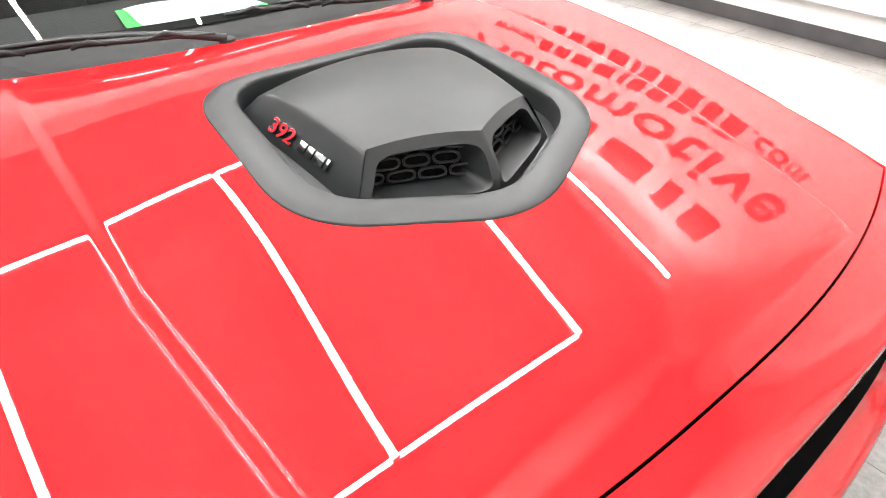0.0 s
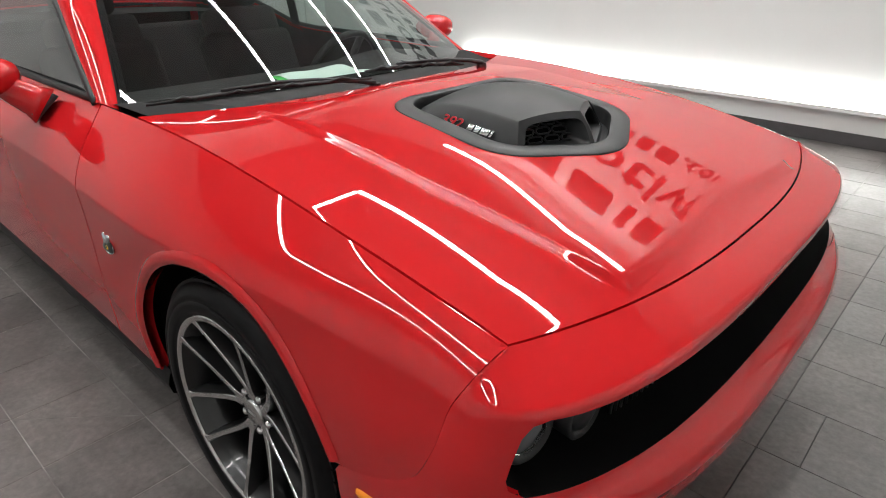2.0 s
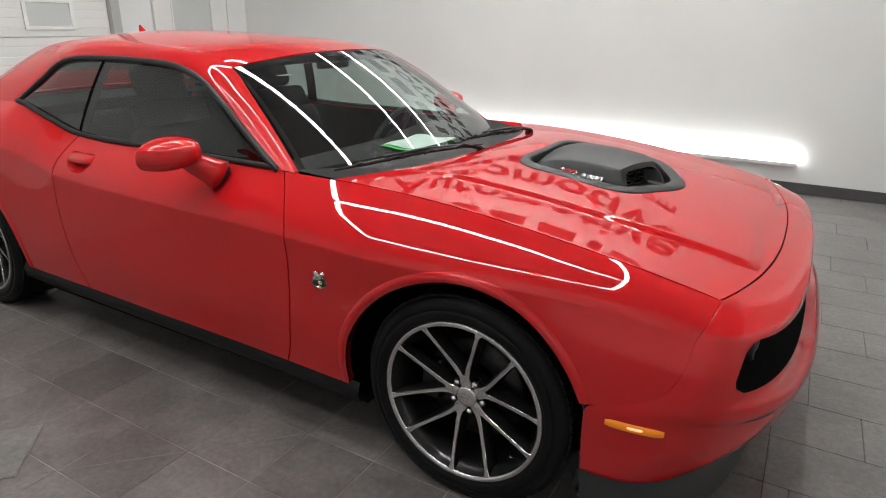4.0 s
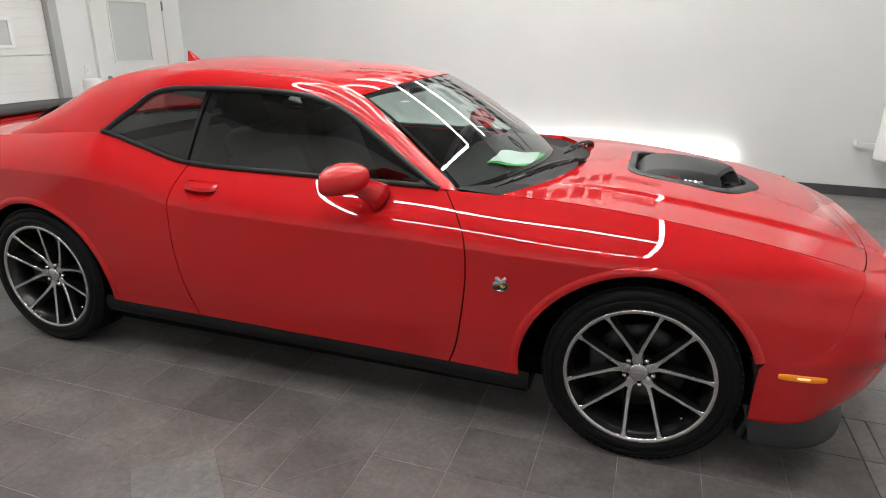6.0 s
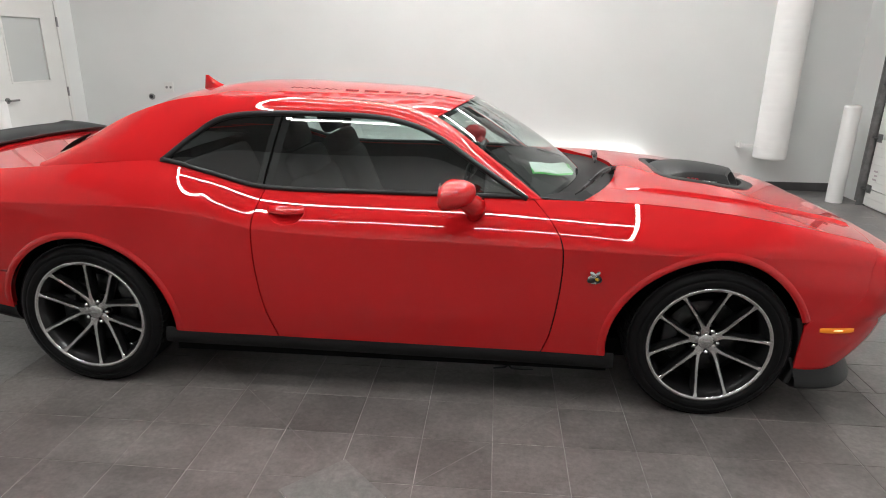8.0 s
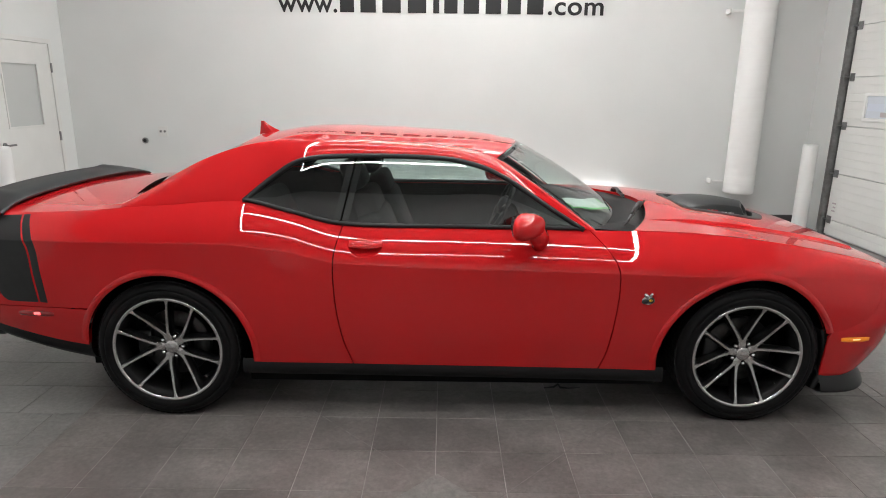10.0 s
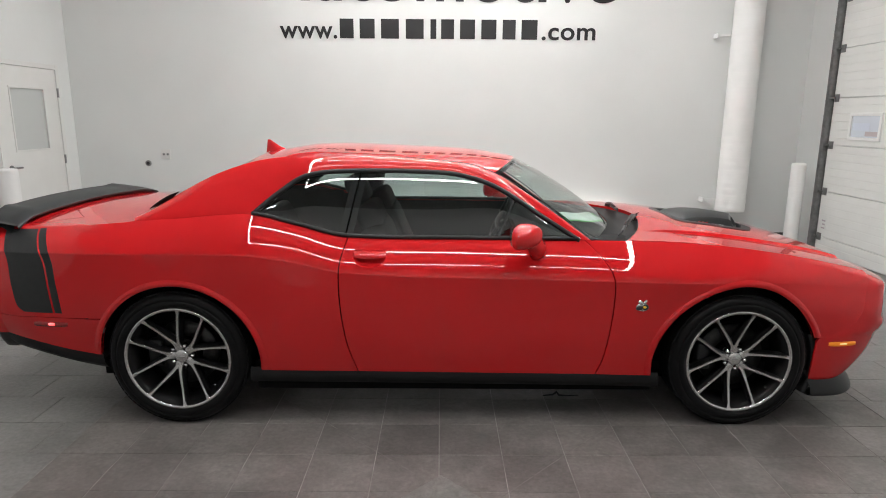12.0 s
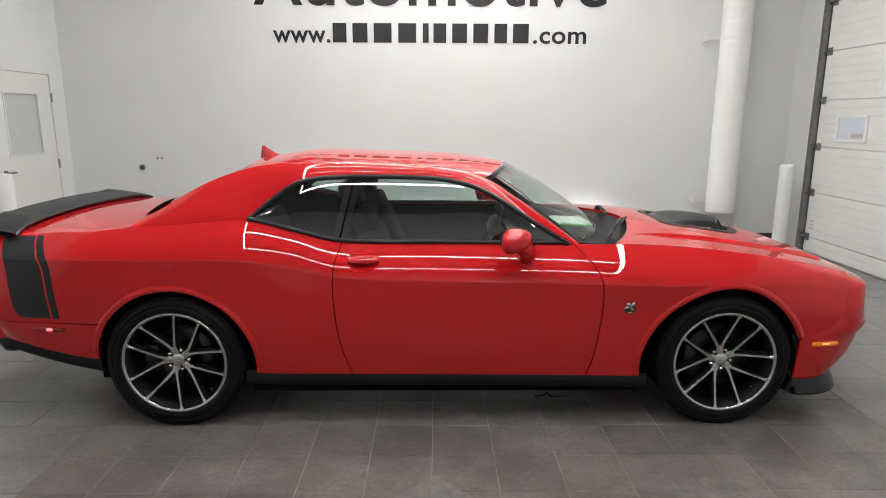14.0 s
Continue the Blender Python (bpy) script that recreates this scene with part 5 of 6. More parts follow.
# wall outlet and door stop
ou = thing("wall_outlet", "white double wall outlet on the wall", "outlet", at=(-3.735, YF - 0.006, 1.105))
plate("cover", (-0.06, -0.005, -0.065), (0.06, 0.005, 0.065), DOORWHITE, ou)
for x in (-0.026, 0.026):
    for z in (0.0,):
        rod("socket", (x, -0.004, z), (x, -0.008, z), 0.017, GREY, ou, 14)
        plate("slot", (x - 0.006, -0.0100, z - 0.003), (x + 0.006, -0.0085, z + 0.004), BLACK_TRIM, ou, 0)
ds = thing("wall_plug", "round dark metal wall fitting", "fitting", at=(-3.975, YF, 0.985))
rod("rim", (0, 0, 0), (0, -0.018, 0), 0.038, STEEL, ds)
rod("core", (0, -0.018, 0), (0, -0.024, 0), 0.022, BLACK_TRIM, ds)

# white wrapped duct on brackets
du = thing("wall_duct", "white wrapped round duct standing off the wall", "duct", at=(3.69, 4.06, 0))
bm = bmesh.new()
prof = [(0.0, 0.432), (0.168, 0.432), (0.176, 0.436)]
for k in range(150):
    z = 0.44 + k * 0.0295
    prof += [(0.1785 + 0.0012 * math.sin(k * 1.7), z), (0.1800 + 0.001 * math.sin(k * 2.3), z + 0.024)]
prof.append((0.176, ZC + 0.05))
lathe(bm, prof, 40, Matrix.Rotation(math.pi / 2, 4, "X"))
part("duct", face_to(bm, lambda c: Vector((c.x, c.y, 0))), WHITE_GLOSS, du, sharp=50)
for z in (0.56, 2.64):
    bm = bmesh.new()
    lathe(bm, [(0.1795, z - 0.012), (0.1845, z - 0.012), (0.1845, z + 0.012), (0.1795, z + 0.012)], 40, Matrix.Rotation(math.pi / 2, 4, "X"))
    part("band", bm, WHITE_GLOSS, du, sharp=40)
    plate("bracket", (-0.31, 0.10, z - 0.015), (-0.10, 0.125, z + 0.015), WHITE_GLOSS, du)
    plate("bracket_foot", (-0.32, 0.10, z - 0.03), (-0.295, 0.237, z + 0.03), WHITE_GLOSS, du)


def bollard(x, y, h, r=0.085):
    b = thing("bollard", "white painted steel bollard on the tiled floor", "bollard", "door bollards", (x, y, 0))
    bm = bmesh.new()
    lathe(bm, [(r, -0.002), (r, -h + 0.035), (r * 0.985, -h + 0.018), (r * 0.93, -h + 0.006), (r * 0.6, -h), (0.0005, -h)], 36, Matrix.Rotation(-math.pi / 2, 4, "X"))
    part("post", face_to(bm, lambda c: Vector((c.x, c.y, 0.3))), WHITE_GLOSS, b)
    bm = bmesh.new()
    lathe(bm, [(r + 0.006, -0.001), (r + 0.006, -0.008), (r, -0.009)], 36, Matrix.Rotation(-math.pi / 2, 4, "X"))
    part("foot_ring", bm, GREY, b)


bollard(4.33, 3.70, 1.085)
bollard(-4.50, 2.33, 1.07, 0.095)


# overhead door with its track, at either side of the room
def overhead(x, sx, y0, y1, wy, name, label):
    """Sectional door in the plane x, facing sx, from y0 (far jamb) to y1."""
    d = thing(name, label, "garage door", kind="structure")
    f = lambda v: x + sx * v
    lines = [0.012, 0.20, 0.755, 1.312, 1.862, 2.425, 2.985, 3.40]
    for a, b in zip(lines, lines[1:]):
        bm = bmesh.new()
        ys = (y0, y1)
        rows = []
        n = max(2, round((b - a) / 0.094))
        for k in range(n):
            z0, z1 = a + (b - a) * k / n + 0.004, a + (b - a) * (k + 1) / n - 0.004
            if k == 0:
                z0 = a + 0.005
            for z, v in ((z0, 0.0245), (z0 + 0.004, 0.026), (z1 - 0.004, 0.026), (z1, 0.0245)):
                rows.append([Vector((f(v), y, z)) for y in ys])
        rows = [[Vector((f(0.0), y, rows[0][0].z)) for y in ys]] + rows + [[Vector((f(0.0), y, rows[-1][0].z)) for y in ys]]
        grid(bm, rows)
        part("panel", face_to(bm, lambda c: Vector((sx, 0, 0))), DOORWHITE, d, smooth=False)
    # vision panel
    wf = new("vision_panel")
    wf.parent = d
    a, b, z0, z1 = wy[0], wy[1], 1.385, 1.690
    for lo, hi in (((a, z0), (b, z0 + 0.035)), ((a, z1 - 0.035), (b, z1)), ((a, z0 + 0.035), (a + 0.04, z1 - 0.035)), ((b - 0.04, z0 + 0.035), (b, z1 - 0.035))):
        plate("frame", (min(f(0.026), f(0.045)), lo[0], lo[1]), (max(f(0.026), f(0.045)), hi[0], hi[1]), WHITE_GLOSS, wf, 0.004)
    plate("pane", (min(f(0.027), f(0.031)), a + 0.04, z0 + 0.035), (max(f(0.027), f(0.031)), b - 0.04, z1 - 0.035), DAYLIGHT if sx < 0 else FROST, wf, 0)
    if sx < 0:
        # the yard outside, dim through the pane, as plain patches
        plate("outside_patch", (f(0.033), a + 0.06, z0 + 0.05), (f(0.032), a + 0.26, z0 + 0.10), RED_DIM, wf, 0)
        plate("outside_patch", (f(0.033), a + 0.20, z0 + 0.11), (f(0.032), b - 0.06, z0 + 0.19), BLUE_DIM, wf, 0)
    # jamb, track, rollers
    s = 1 if y0 > y1 else -1
    lo = lambda p, q: (min(p[0], q[0]), min(p[1], q[1]), min(p[2], q[2]))
    hi = lambda p, q: (max(p[0], q[0]), max(p[1], q[1]), max(p[2], q[2]))
    if sx > 0:
        plate("jamb", lo((f(0.0), y0 + 0.004, 0.0), (f(0.10), y0 + 0.11, 3.4)), hi((f(0.0), y0 + 0.004, 0.0), (f(0.10), y0 + 0.11, 3.4)), JAMB, d, 0)
        return d
    for nm, p, q, m in (("track_angle", (f(0.012), y0 + s * 0.02, 0.0), (f(0.09), y0 + s * 0.028, 3.4), STEEL), ("track", (f(0.06), y0 + s * 0.030, 0.05), (f(0.064), y0 + s * 0.075, 3.4), STEEL), ("track", (f(0.085), y0 + s * 0.030, 0.05), (f(0.110), y0 + s * 0.036, 3.4), STEEL), ("weather_strip", (f(0.004), y0 - s * 0.005, 0.0), (f(0.014), y0 + s * 0.12, 3.4), BLACK_TRIM)):
        plate(nm, lo(p, q), hi(p, q), m, d, 0)
    for z in lines[1:-1]:
        h = new("hinge")
        h.parent = d
        plate("hinge_leaf", lo((f(0.027), y0 - s * 0.10, z - 0.045), (f(0.034), y0 - s * 0.015, z + 0.045)), hi((f(0.027), y0 - s * 0.10, z - 0.045), (f(0.034), y0 - s * 0.015, z + 0.045)), STEEL, h, 0.002)
        rod("roller", (f(0.06), y0 - s * 0.06, z), (f(0.06), y0 + s * 0.05, z), 0.011, STEEL, h, 10)
        rod("roller_wheel", (f(0.072), y0 + s * 0.035, z), (f(0.072), y0 + s * 0.05, z), 0.024, STEEL, h, 14)
    # diamond hinge on the middle stile
    for z in (0.755, 1.312):
        h = new("stile_hinge")
        h.parent = d
        yc = y0 - s * 1.42
        bm = bmesh.new()
        c = [(0, 0.085), (0.055, 0.02), (0.055, -0.02), (0, -0.085), (-0.055, -0.02), (-0.055, 0.02)]
        rows = [[Vector((f(v), yc + q[0] * g, z + q[1] * g)) for q in c + c[:1]] for v, g in ((0.026, 1.0), (0.031, 1.0), (0.033, 0.0))]
        grid(bm, rows)
        part("hinge_plate", bm, STEEL, h, smooth=False)
        rod("knuckle", (f(0.038), yc - 0.045, z), (f(0.038), yc + 0.045, z), 0.010, STEEL, h, 10)
    return d


DAYLIGHT = glow("daylight_pane", (0.72, 0.83, 1.0), 0.06)
DAYLIGHT.node_tree.nodes["Principled BSDF"].inputs["Base Color"].default_value = (0.55, 0.59, 0.64, 1)
JAMB = mat("grey_jamb", (0.42, 0.43, 0.42), 0.5)
RED_DIM = mat("far_red", (0.48, 0.42, 0.44), 0.5)
BLUE_DIM = mat("far_blue", (0.62, 0.67, 0.76), 0.5)
overhead(XR - 0.0, -1, 3.60, -0.2, (2.70, 3.24), "door_1", "white sectional overhead door with small window, closed")
overhead(XL + 0.0, 1, 2.20, -1.6, (1.27, 1.80), "door_2", "white sectional overhead door with small window, closed")
# warning label on the door: illegible, so plain bars
lb = thing("door_label", "small white warning label with red bars on the overhead door", "label", at=(XR - 0.030, 3.48, 0.36))
plate("sheet", (-0.002, -0.05, -0.07), (0.0, 0.05, 0.07), DOORWHITE, lb, 0)
for k, z in enumerate((-0.045, 0.0, 0.045)):
    plate("bar", (-0.004, -0.035, z - 0.010), (-0.0025, 0.035 - 0.02 * (k == 1), z + 0.008), RED_DIM, lb, 0)

# side door with glass, and its frame
sd = thing("door_3", "white painted door with frosted pane, closed", "door", kind="structure")
x = XL
for lo, hi in (((x + 0.003, 2.86, 0.01), (x + 0.035, 3.06, 2.14)), ((x + 0.003, 3.665, 0.01), (x + 0.035, 3.93, 2.14)), ((x + 0.003, 3.06, 0.01), (x + 0.035, 3.665, 1.205)), ((x + 0.003, 3.06, 1.905), (x + 0.035, 3.665, 2.14))):
    plate("door_leaf", lo, hi, DOORWHITE, sd, 0)
plate("pane", (x + 0.006, 3.06, 1.205), (x + 0.018, 3.665, 1.905), FROST, sd, 0)
for lo, hi in (((3.045, 1.19), (3.68, 1.212)), ((3.045, 1.898), (3.68, 1.92)), ((3.045, 1.212), (3.067, 1.898)), ((3.658, 1.212), (3.68, 1.898))):
    plate("glazing_bead", (x + 0.036, lo[0], lo[1]), (x + 0.044, hi[0], hi[1]), DOORWHITE, sd, 0.002)
for lo, hi in (((2.79, 0.0), (2.855, 2.20)), ((3.935, 0.0), (3.99, 2.20)), ((2.855, 2.145), (3.935, 2.20))):
    plate("door_frame", (x + 0.001, lo[0], lo[1]), (x + 0.048, hi[0], hi[1]), DOORWHITE, sd, 0.003)
for z in (0.25, 1.06, 1.87):
    rod("door_hinge", (x + 0.050, 3.932, z - 0.055), (x + 0.050, 3.932, z + 0.055), 0.012, STEEL, sd, 10)
hd = new("door_handle")
hd.parent = sd
rod("rose", (x + 0.036, 2.93, 1.02), (x + 0.048, 2.93, 1.02), 0.032, STEEL, hd)
rod("neck", (x + 0.048, 2.93, 1.02), (x + 0.085, 2.93, 1.02), 0.011, STEEL, hd, 12)
rod("lever", (x + 0.082, 2.92, 1.02), (x + 0.082, 3.05, 1.02), 0.011, STEEL, hd, 12)
sw = thing("light_switch", "white wall switch plate beside the door", "switch", at=(XL + 0.004, 2.66, 1.13))
plate("cover", (-0.002, -0.04, -0.06), (0.006, 0.04, 0.06), WHITE_GLOSS, sw)
plate("rocker", (0.006, -0.012, -0.025), (0.010, 0.012, 0.025), DOORWHITE, sw)


# ---- markings on the car ----
def flat_text(text, m, height, material, name, parent, bold=0.02, shear=0.0):
    cu = bpy.data.curves.new("letters", "FONT")
    cu.body = text
    cu.extrude = 0.06
    cu.offset = bold
    cu.shear = shear
    ob = bpy.data.objects.new("letters", cu)
    scene.collection.objects.link(ob)
    bpy.context.view_layer.update()
    me = bpy.data.meshes.new_from_object(ob.evaluated_get(bpy.context.evaluated_depsgraph_get()))
    bpy.data.objects.remove(ob)
    for v in me.vertices:
        v.co = m @ (v.co * (height / 0.70))
    me.materials.append(material)
    o = new(name, me)
    o.parent = parent
    return o


NUM_RED = mat("number_red", (0.55, 0.02, 0.03), 0.45, spec=0.2)
p0, p1 = SCOOP_SKIN(0.27, -0.845), SCOOP_SKIN(0.84, -0.845)
d = (p1 - p0).normalized()
up = (SCOOP_SKIN(0.5, -0.72) - SCOOP_SKIN(0.5, -0.95)).normalized()
nn = d.cross(up).normalized()
up = nn.cross(d)
o = p0 + d * 0.008 + nn * 0.004 - up * 0.012
m = Matrix(((d.x, up.x, nn.x, o.x), (d.y, up.y, nn.y, o.y), (d.z, up.z, nn.z, o.z), (0, 0, 0, 1)))
wide = Matrix.Diagonal((1.18, 1, 1, 1))
flat_text("392", m @ wide, 0.028, CHROME, "number_edge", SCOOP, 0.022, 0.25)
flat_text("392", m @ wide @ Matrix.Translation((0, 0, 0.0013)), 0.028, NUM_RED, "number", SCOOP, 0.004, 0.25)
for x0, x1 in ((0.088, 0.106), (0.110, 0.127), (0.131, 0.157), (0.161, 0.169)):
    bm = bmesh.new()
    box(bm, (x0, 0.000, -0.001), (x1, 0.021, 0.003), 0.001, m @ Matrix(((1, 0.25, 0, 0), (0, 1, 0, 0), (0, 0, 1, 0), (0, 0, 0, 1))))
    part("name_bar", bm, CHROME, SCOOP)
# papers lying on the dashboard
pp = thing("dashboard_paper", "pale green edged paper sheet lying on dashboard", "paper")
bm = bmesh.new()
grid(bm, [[Vector((0.69 + 0.023 * i - 0.002 * j, -0.235 + 0.037 * j, 0.998 + 0.004 * math.sin(i * 0.9) + 0.003 * math.sin(j))) for j in range(9)] for i in range(10)])
part("sheet", bm, mat("pale_paper", (0.55, 0.66, 0.60), 0.6), pp)
bm = bmesh.new()
grid(bm, [[Vector((0.680 + 0.0225 * i, -0.252 + 0.330 * j - 0.012 * i * (1 - j) * 0.2, 0.994 + 0.003 * math.sin(i * 0.9))) for j in range(2)] for i in range(11)])
part("edge", bm, mat("green_paper", (0.05, 0.55, 0.08), 0.6), pp)
st = thing("windscreen_sticker", "small white sticker inside the windscreen", "sticker")
for k in range(3):
    bm = bmesh.new()
    box(bm, (0.325, -0.47 + 0.022 * k, 1.283), (0.352, -0.455 + 0.022 * k, 1.285), 0, None)
    part("bar", bm, DOORWHITE, st)
# scrap on the floor under the sill
sc = thing("floor_scrap", "small black plastic scrap on floor under the car", "scrap", at=(0.59, -0.60, 0))
bm = bmesh.new()
tube(bm, [(-0.08, 0, 0.006), (-0.02, 0.01, 0.008), (0.0, 0, 0.03), (0.015, 0.005, 0.008), (0.06, 0, 0.006), (0.13, 0.01, 0.005)], [0.004, 0.006, 0.008, 0.007, 0.004, 0.003], 8)
part("strap", bm, BLACK_TRIM, sc)


# ---- the tiled floor ----
def tile_mat(name, color, random_amount):
    m = mat(name, color, 0.34, vary=0.10, scale=3.0, bump=0.12, bscale=90)
    nt = m.node_tree
    b = nt.nodes["Principled BSDF"]
    place = nt.nodes.new("ShaderNodeNewGeometry")
    for node in nt.nodes:
        if node.type == "TEX_NOISE":
            nt.links.new(place.outputs["Position"], node.inputs["Vector"])
    src = b.inputs["Base Color"].links[0].from_socket
    info = nt.nodes.new("ShaderNodeObjectInfo")
    geo = nt.nodes.new("ShaderNodeNewGeometry")
    add = nt.nodes.new("ShaderNodeMath")
    add.operation = "ADD"
    nt.links.new(info.outputs["Random"], add.inputs[0])
    nt.links.new(geo.outputs["Random Per Island"], add.inputs[1])
    fr = nt.nodes.new("ShaderNodeMath")
    fr.operation = "FRACT"
    nt.links.new(add.outputs[0], fr.inputs[0])
    r = nt.nodes.new("ShaderNodeMapRange")
    r.inputs["To Min"].default_value, r.inputs["To Max"].default_value = 1 - random_amount, 1 + random_amount
    nt.links.new(fr.outputs[0], r.inputs["Value"])
    mx = nt.nodes.new("ShaderNodeMix")
    mx.data_type, mx.blend_type = "RGBA", "MULTIPLY"
    mx.inputs["Factor"].default_value = 1
    nt.links.new(src, mx.inputs["A"])
    nt.links.new(r.outputs["Result"], mx.inputs["B"])
    # fine pale scuffs
    n = nt.nodes.new("ShaderNodeTexNoise")
    n.inputs["Scale"].default_value = 2.3
    n.inputs["Detail"].default_value = 12
    n.inputs["Roughness"].default_value = 0.72
    geo2 = nt.nodes.new("ShaderNodeNewGeometry")
    nt.links.new(geo2.outputs["Position"], n.inputs["Vector"])
    rr = nt.nodes.new("ShaderNodeMapRange")
    rr.inputs["From Min"].default_value, rr.inputs["From Max"].default_value = 0.44, 0.68
    rr.inputs["To Min"].default_value, rr.inputs["To Max"].default_value = 0.0, 0.60
    nt.links.new(n.outputs["Fac"], rr.inputs["Value"])
    mx2 = nt.nodes.new("ShaderNodeMix")
    mx2.data_type = "RGBA"
    nt.links.new(rr.outputs["Result"], mx2.inputs["Factor"])
    nt.links.new(mx.outputs["Result"], mx2.inputs["A"])
    mx2.inputs["B"].default_value = (0.27, 0.25, 0.24, 1)
    # fine mineral grain
    gr = nt.nodes.new("ShaderNodeTexNoise")
    gr.inputs["Scale"].default_value = 42
    gr.inputs["Detail"].default_value = 6
    gr.inputs["Roughness"].default_value = 0.7
    nt.links.new(geo2.outputs["Position"], gr.inputs["Vector"])
    rg = nt.nodes.new("ShaderNodeMapRange")
    rg.inputs["From Min"].default_value, rg.inputs["From Max"].default_value = 0.3, 0.7
    rg.inputs["To Min"].default_value, rg.inputs["To Max"].default_value = 0.78, 1.22
    nt.links.new(gr.outputs["Fac"], rg.inputs["Value"])
    mx3 = nt.nodes.new("ShaderNodeMix")
    mx3.data_type, mx3.blend_type = "RGBA", "MULTIPLY"
    mx3.inputs["Factor"].default_value = 1
    nt.links.new(mx2.outputs["Result"], mx3.inputs["A"])
    nt.links.new(rg.outputs["Result"], mx3.inputs["B"])
    nt.links.new(mx3.outputs["Result"], b.inputs["Base Color"])
    return m


TILE = tile_mat("dark_porcelain", (0.130, 0.117, 0.112), 0.17)
TILE_L = tile_mat("grey_porcelain", (0.178, 0.173, 0.169), 0.10)
GROUT = mat("pale_grout", (0.30, 0.283, 0.27), 0.85, vary=0.5, scale=5)
GROUT_D = mat("dark_grout", (0.055, 0.052, 0.050), 0.85, vary=0.3, scale=9)
CUT = mat("worn_cut_line", (0.19, 0.178, 0.172), 0.7, vary=0.35, scale=14)
RAW_TILE = mat("raw_tile_edge", (0.52, 0.49, 0.46), 0.8, vary=0.15, scale=40)
PITCH = 0.3075
ZONE = 2.15
FLOOR = tagged(part("floor", box(bmesh.new(), (XL - 0.1, YN - 0.1, -0.12), (XR + 0.1, YF + 0.1, -0.008)), GROUT_D, smooth=False), "dark grey porcelain floor tiles with pale grout, slightly dusty", "floor", kind="structure")
bm = bmesh.new()
box(bm, (-ZONE, YN, -0.008), (ZONE, YF, -0.0022))
part("grout_bed", bm, GROUT, FLOOR, smooth=False)


def tile_mesh(lx, ly, material):
    c = 0.0012
    bm = bmesh.new()
    a = [Vector((sx * lx / 2, sy * ly / 2, -0.01)) for sx, sy in ((-1, -1), (1, -1), (1, 1), (-1, 1))]
    b = [Vector((p.x, p.y, -c)) for p in a]
    t = [Vector((p.x - math.copysign(c, p.x), p.y - math.copysign(c, p.y), 0)) for p in a]
    va, vb, vt = ([bm.verts.new(p) for p in q] for q in (a, b, t))
    for lo, hi in ((va, vb), (vb, vt)):
        for k in range(4):
            bm.faces.new((lo[k], lo[(k + 1) % 4], hi[(k + 1) % 4], hi[k]))
    bm.faces.new(vt)
    me = bpy.data.meshes.new("tile")
    bm.to_mesh(me)
    bm.free()
    me.materials.append(material)
    return me


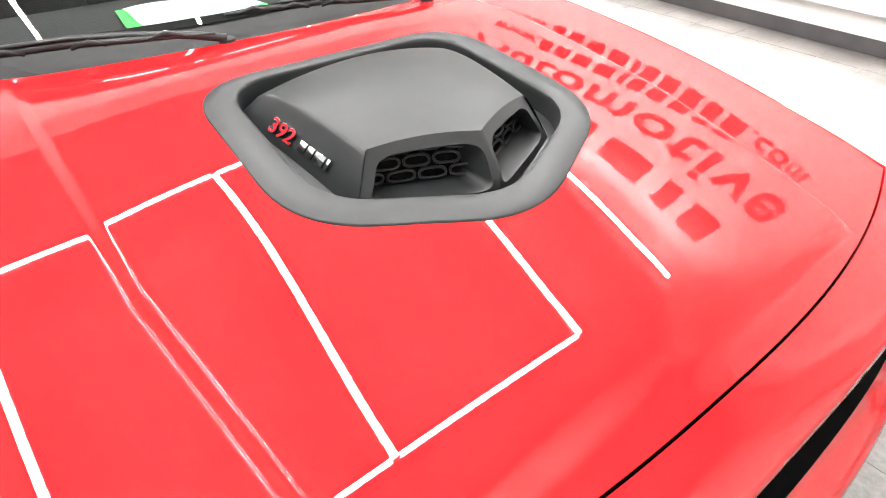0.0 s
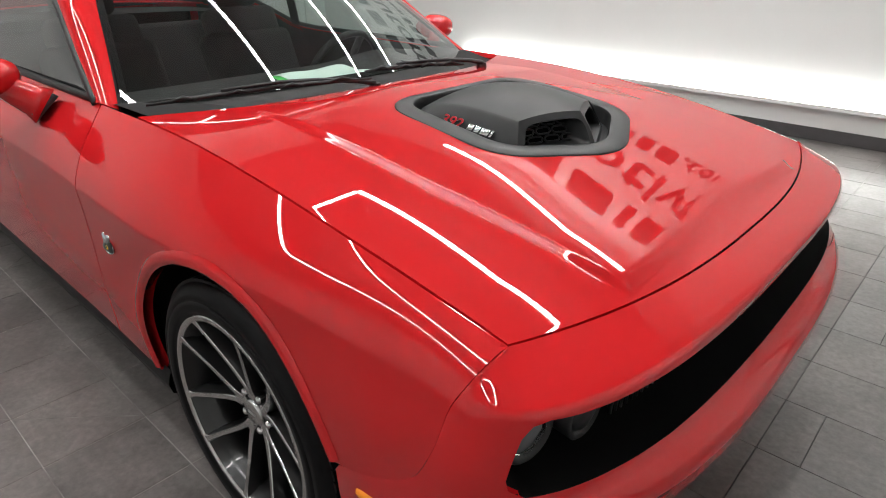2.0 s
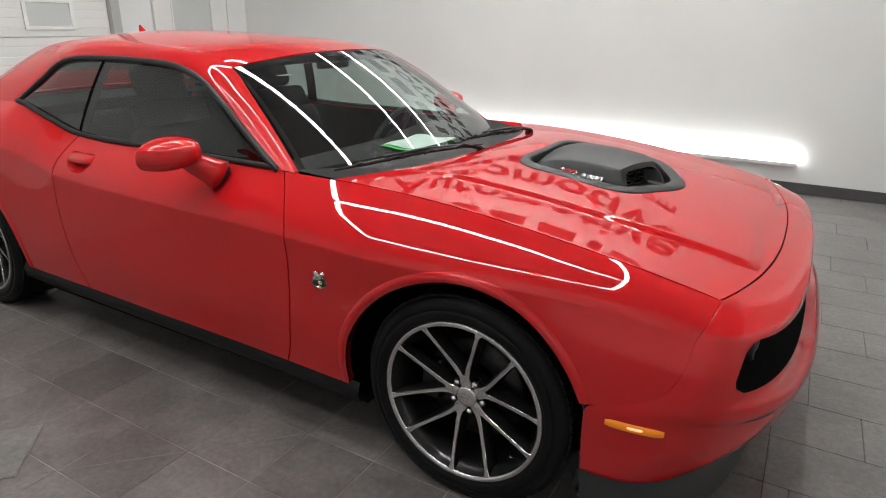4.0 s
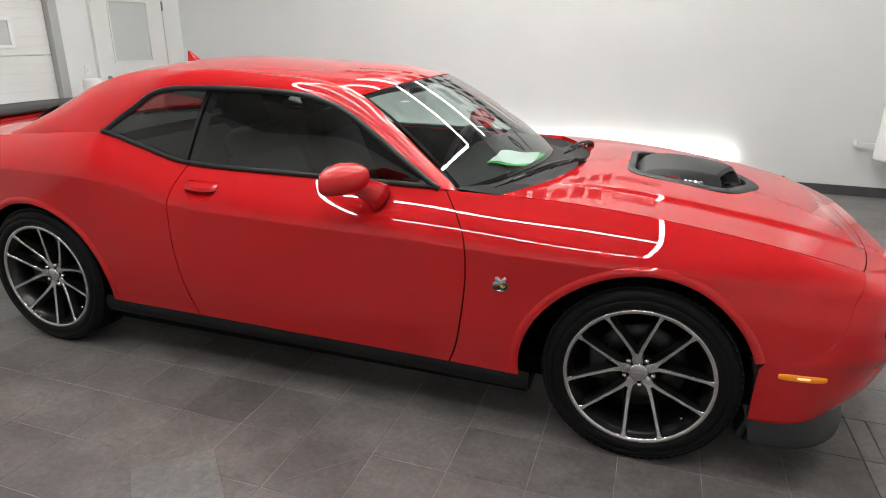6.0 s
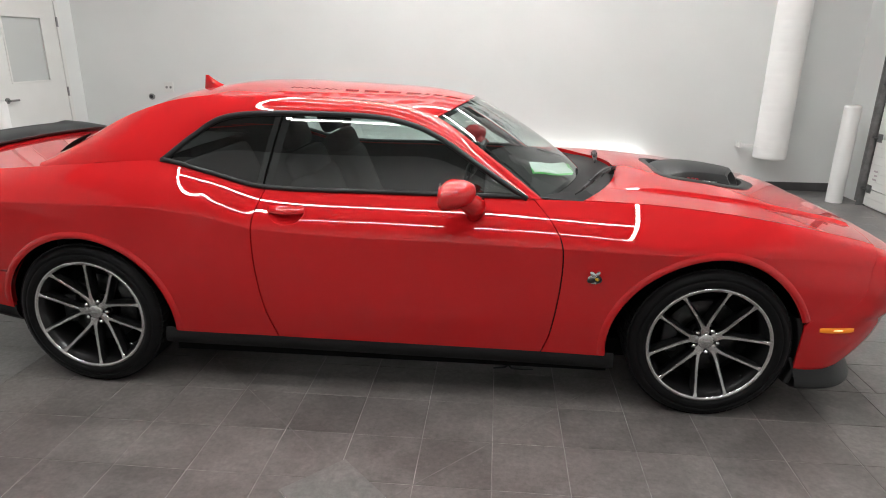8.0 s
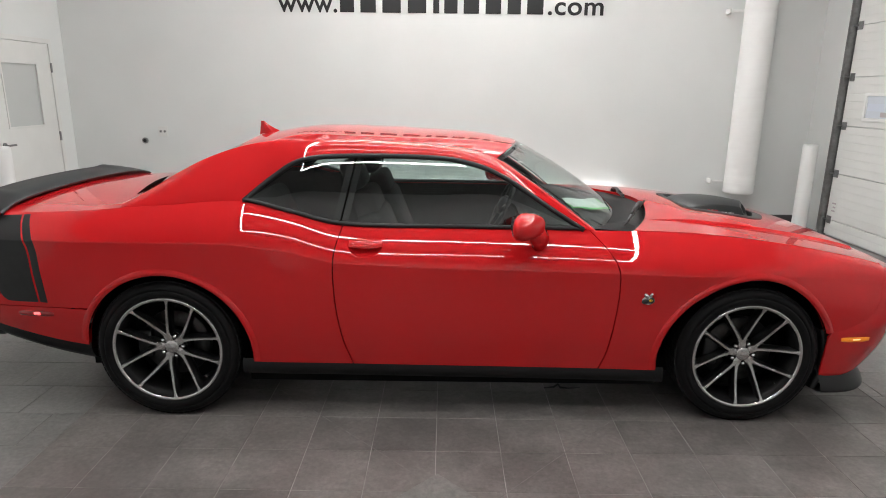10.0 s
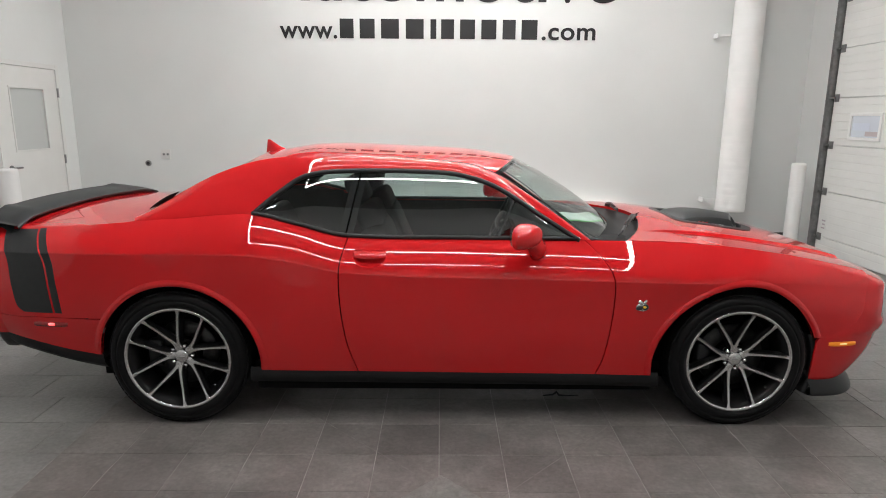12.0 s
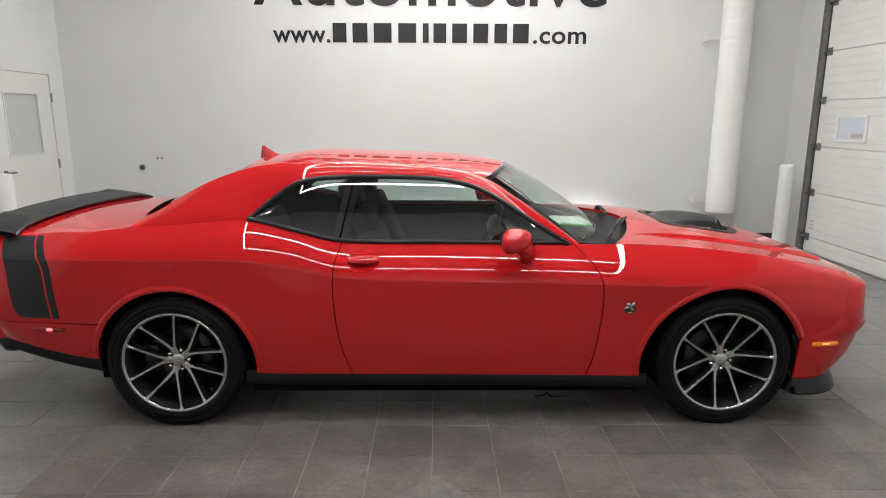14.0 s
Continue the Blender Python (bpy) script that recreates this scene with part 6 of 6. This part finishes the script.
GAP = 0.0032
SQ, LONG = tile_mesh(PITCH - GAP, PITCH - GAP, TILE), tile_mesh(2 * PITCH - GAP, PITCH - GAP, TILE_L)
REST = {True: ([], []), False: ([], [])}
rng = random.Random(4)
y_first = -1.561 - PITCH * 16
row = 0
while y_first + PITCH * row < YF:
    yc = y_first + PITCH * (row + 0.5)
    cells = []
    x = 0.5135 - PITCH * 8
    cells += [(x + PITCH * (k + 0.5), SQ, PITCH) for k in range(14)]
    zl, zr = x, x + PITCH * 14
    off = (row * 0.19) % (2 * PITCH)
    k = 0
    while zl - off - 2 * PITCH * k > XL:
        cells.append((zl - off - PITCH * (2 * k + 1), LONG, 2 * PITCH))
        k += 1
    if off > 0.03:
        cells.append((zl - off / 2, None, off))
    k = 0
    off2 = (2 * PITCH - off)
    if off2 > 0.03:
        cells.append((zr + off2 / 2, None, off2))
    while zr + off2 + 2 * PITCH * k < XR:
        cells.append((zr + off2 + PITCH * (2 * k + 1), LONG, 2 * PITCH))
        k += 1
    near = -3.0 < yc < -0.35
    for xc, me, ln in cells:
        dz = rng.uniform(-0.0006, 0.0)
        if near and me is not None and xc < 4.4 and xc > -4.6:
            o = new("tile", me)
            o.location = (xc, yc, dz)
            o.parent = FLOOR
        else:
            lx, ly = (ln - GAP) / 2, (PITCH - GAP) / 2
            rest_v, rest_f = REST[me is SQ]
            i = len(rest_v)
            rest_v += [(xc - lx, yc - ly, dz), (xc + lx, yc - ly, dz), (xc + lx, yc + ly, dz), (xc - lx, yc + ly, dz), (xc - lx, yc - ly, -0.01), (xc + lx, yc - ly, -0.01), (xc + lx, yc + ly, -0.01), (xc - lx, yc + ly, -0.01)]
            rest_f += [(i, i + 1, i + 2, i + 3)] + [(i + a, i + 4 + a, i + 4 + (a + 1) % 4, i + (a + 1) % 4) for a in range(4)]
    row += 1
for key, material in ((True, TILE), (False, TILE_L)):
    me = bpy.data.meshes.new("far_tiles")
    me.from_pydata(REST[key][0], [], REST[key][1])
    me.materials.append(material)
    ft = new("far_tiles", me)
    ft.parent = FLOOR
    tagged(ft, kind="stuff")
# one loose tile lying cornerwise, and the pale cut lines that run out from it
dm = thing("loose_tile", "single loose grey floor tile lying cornerwise on the floor", "tile", at=(-0.092, -1.652, 0.0))
dm.rotation_euler = (0, 0, radians(45))
plate("tile_face", (-0.147, -0.147, 0.0075), (0.147, 0.147, 0.0095), tile_mat("loose_porcelain", (0.165, 0.165, 0.158), 0.0), dm, 0.0008)
plate("tile_body", (-0.1475, -0.1475, 0.0005), (0.1475, 0.1475, 0.0075), RAW_TILE, dm, 0.0008, "pale unglazed edge")
for a, b in DIAG:
    v = Vector(b) - Vector(a)
    bm = bmesh.new()
    m = Matrix.Translation((a[0], a[1], 0)) @ Matrix.Rotation(math.atan2(v.y, v.x), 4, "Z")
    box(bm, (0, -0.0016, -0.001), (v.length, 0.0016, 0.0008), 0, m)
    part("cut_line", bm, CUT, FLOOR, smooth=False)
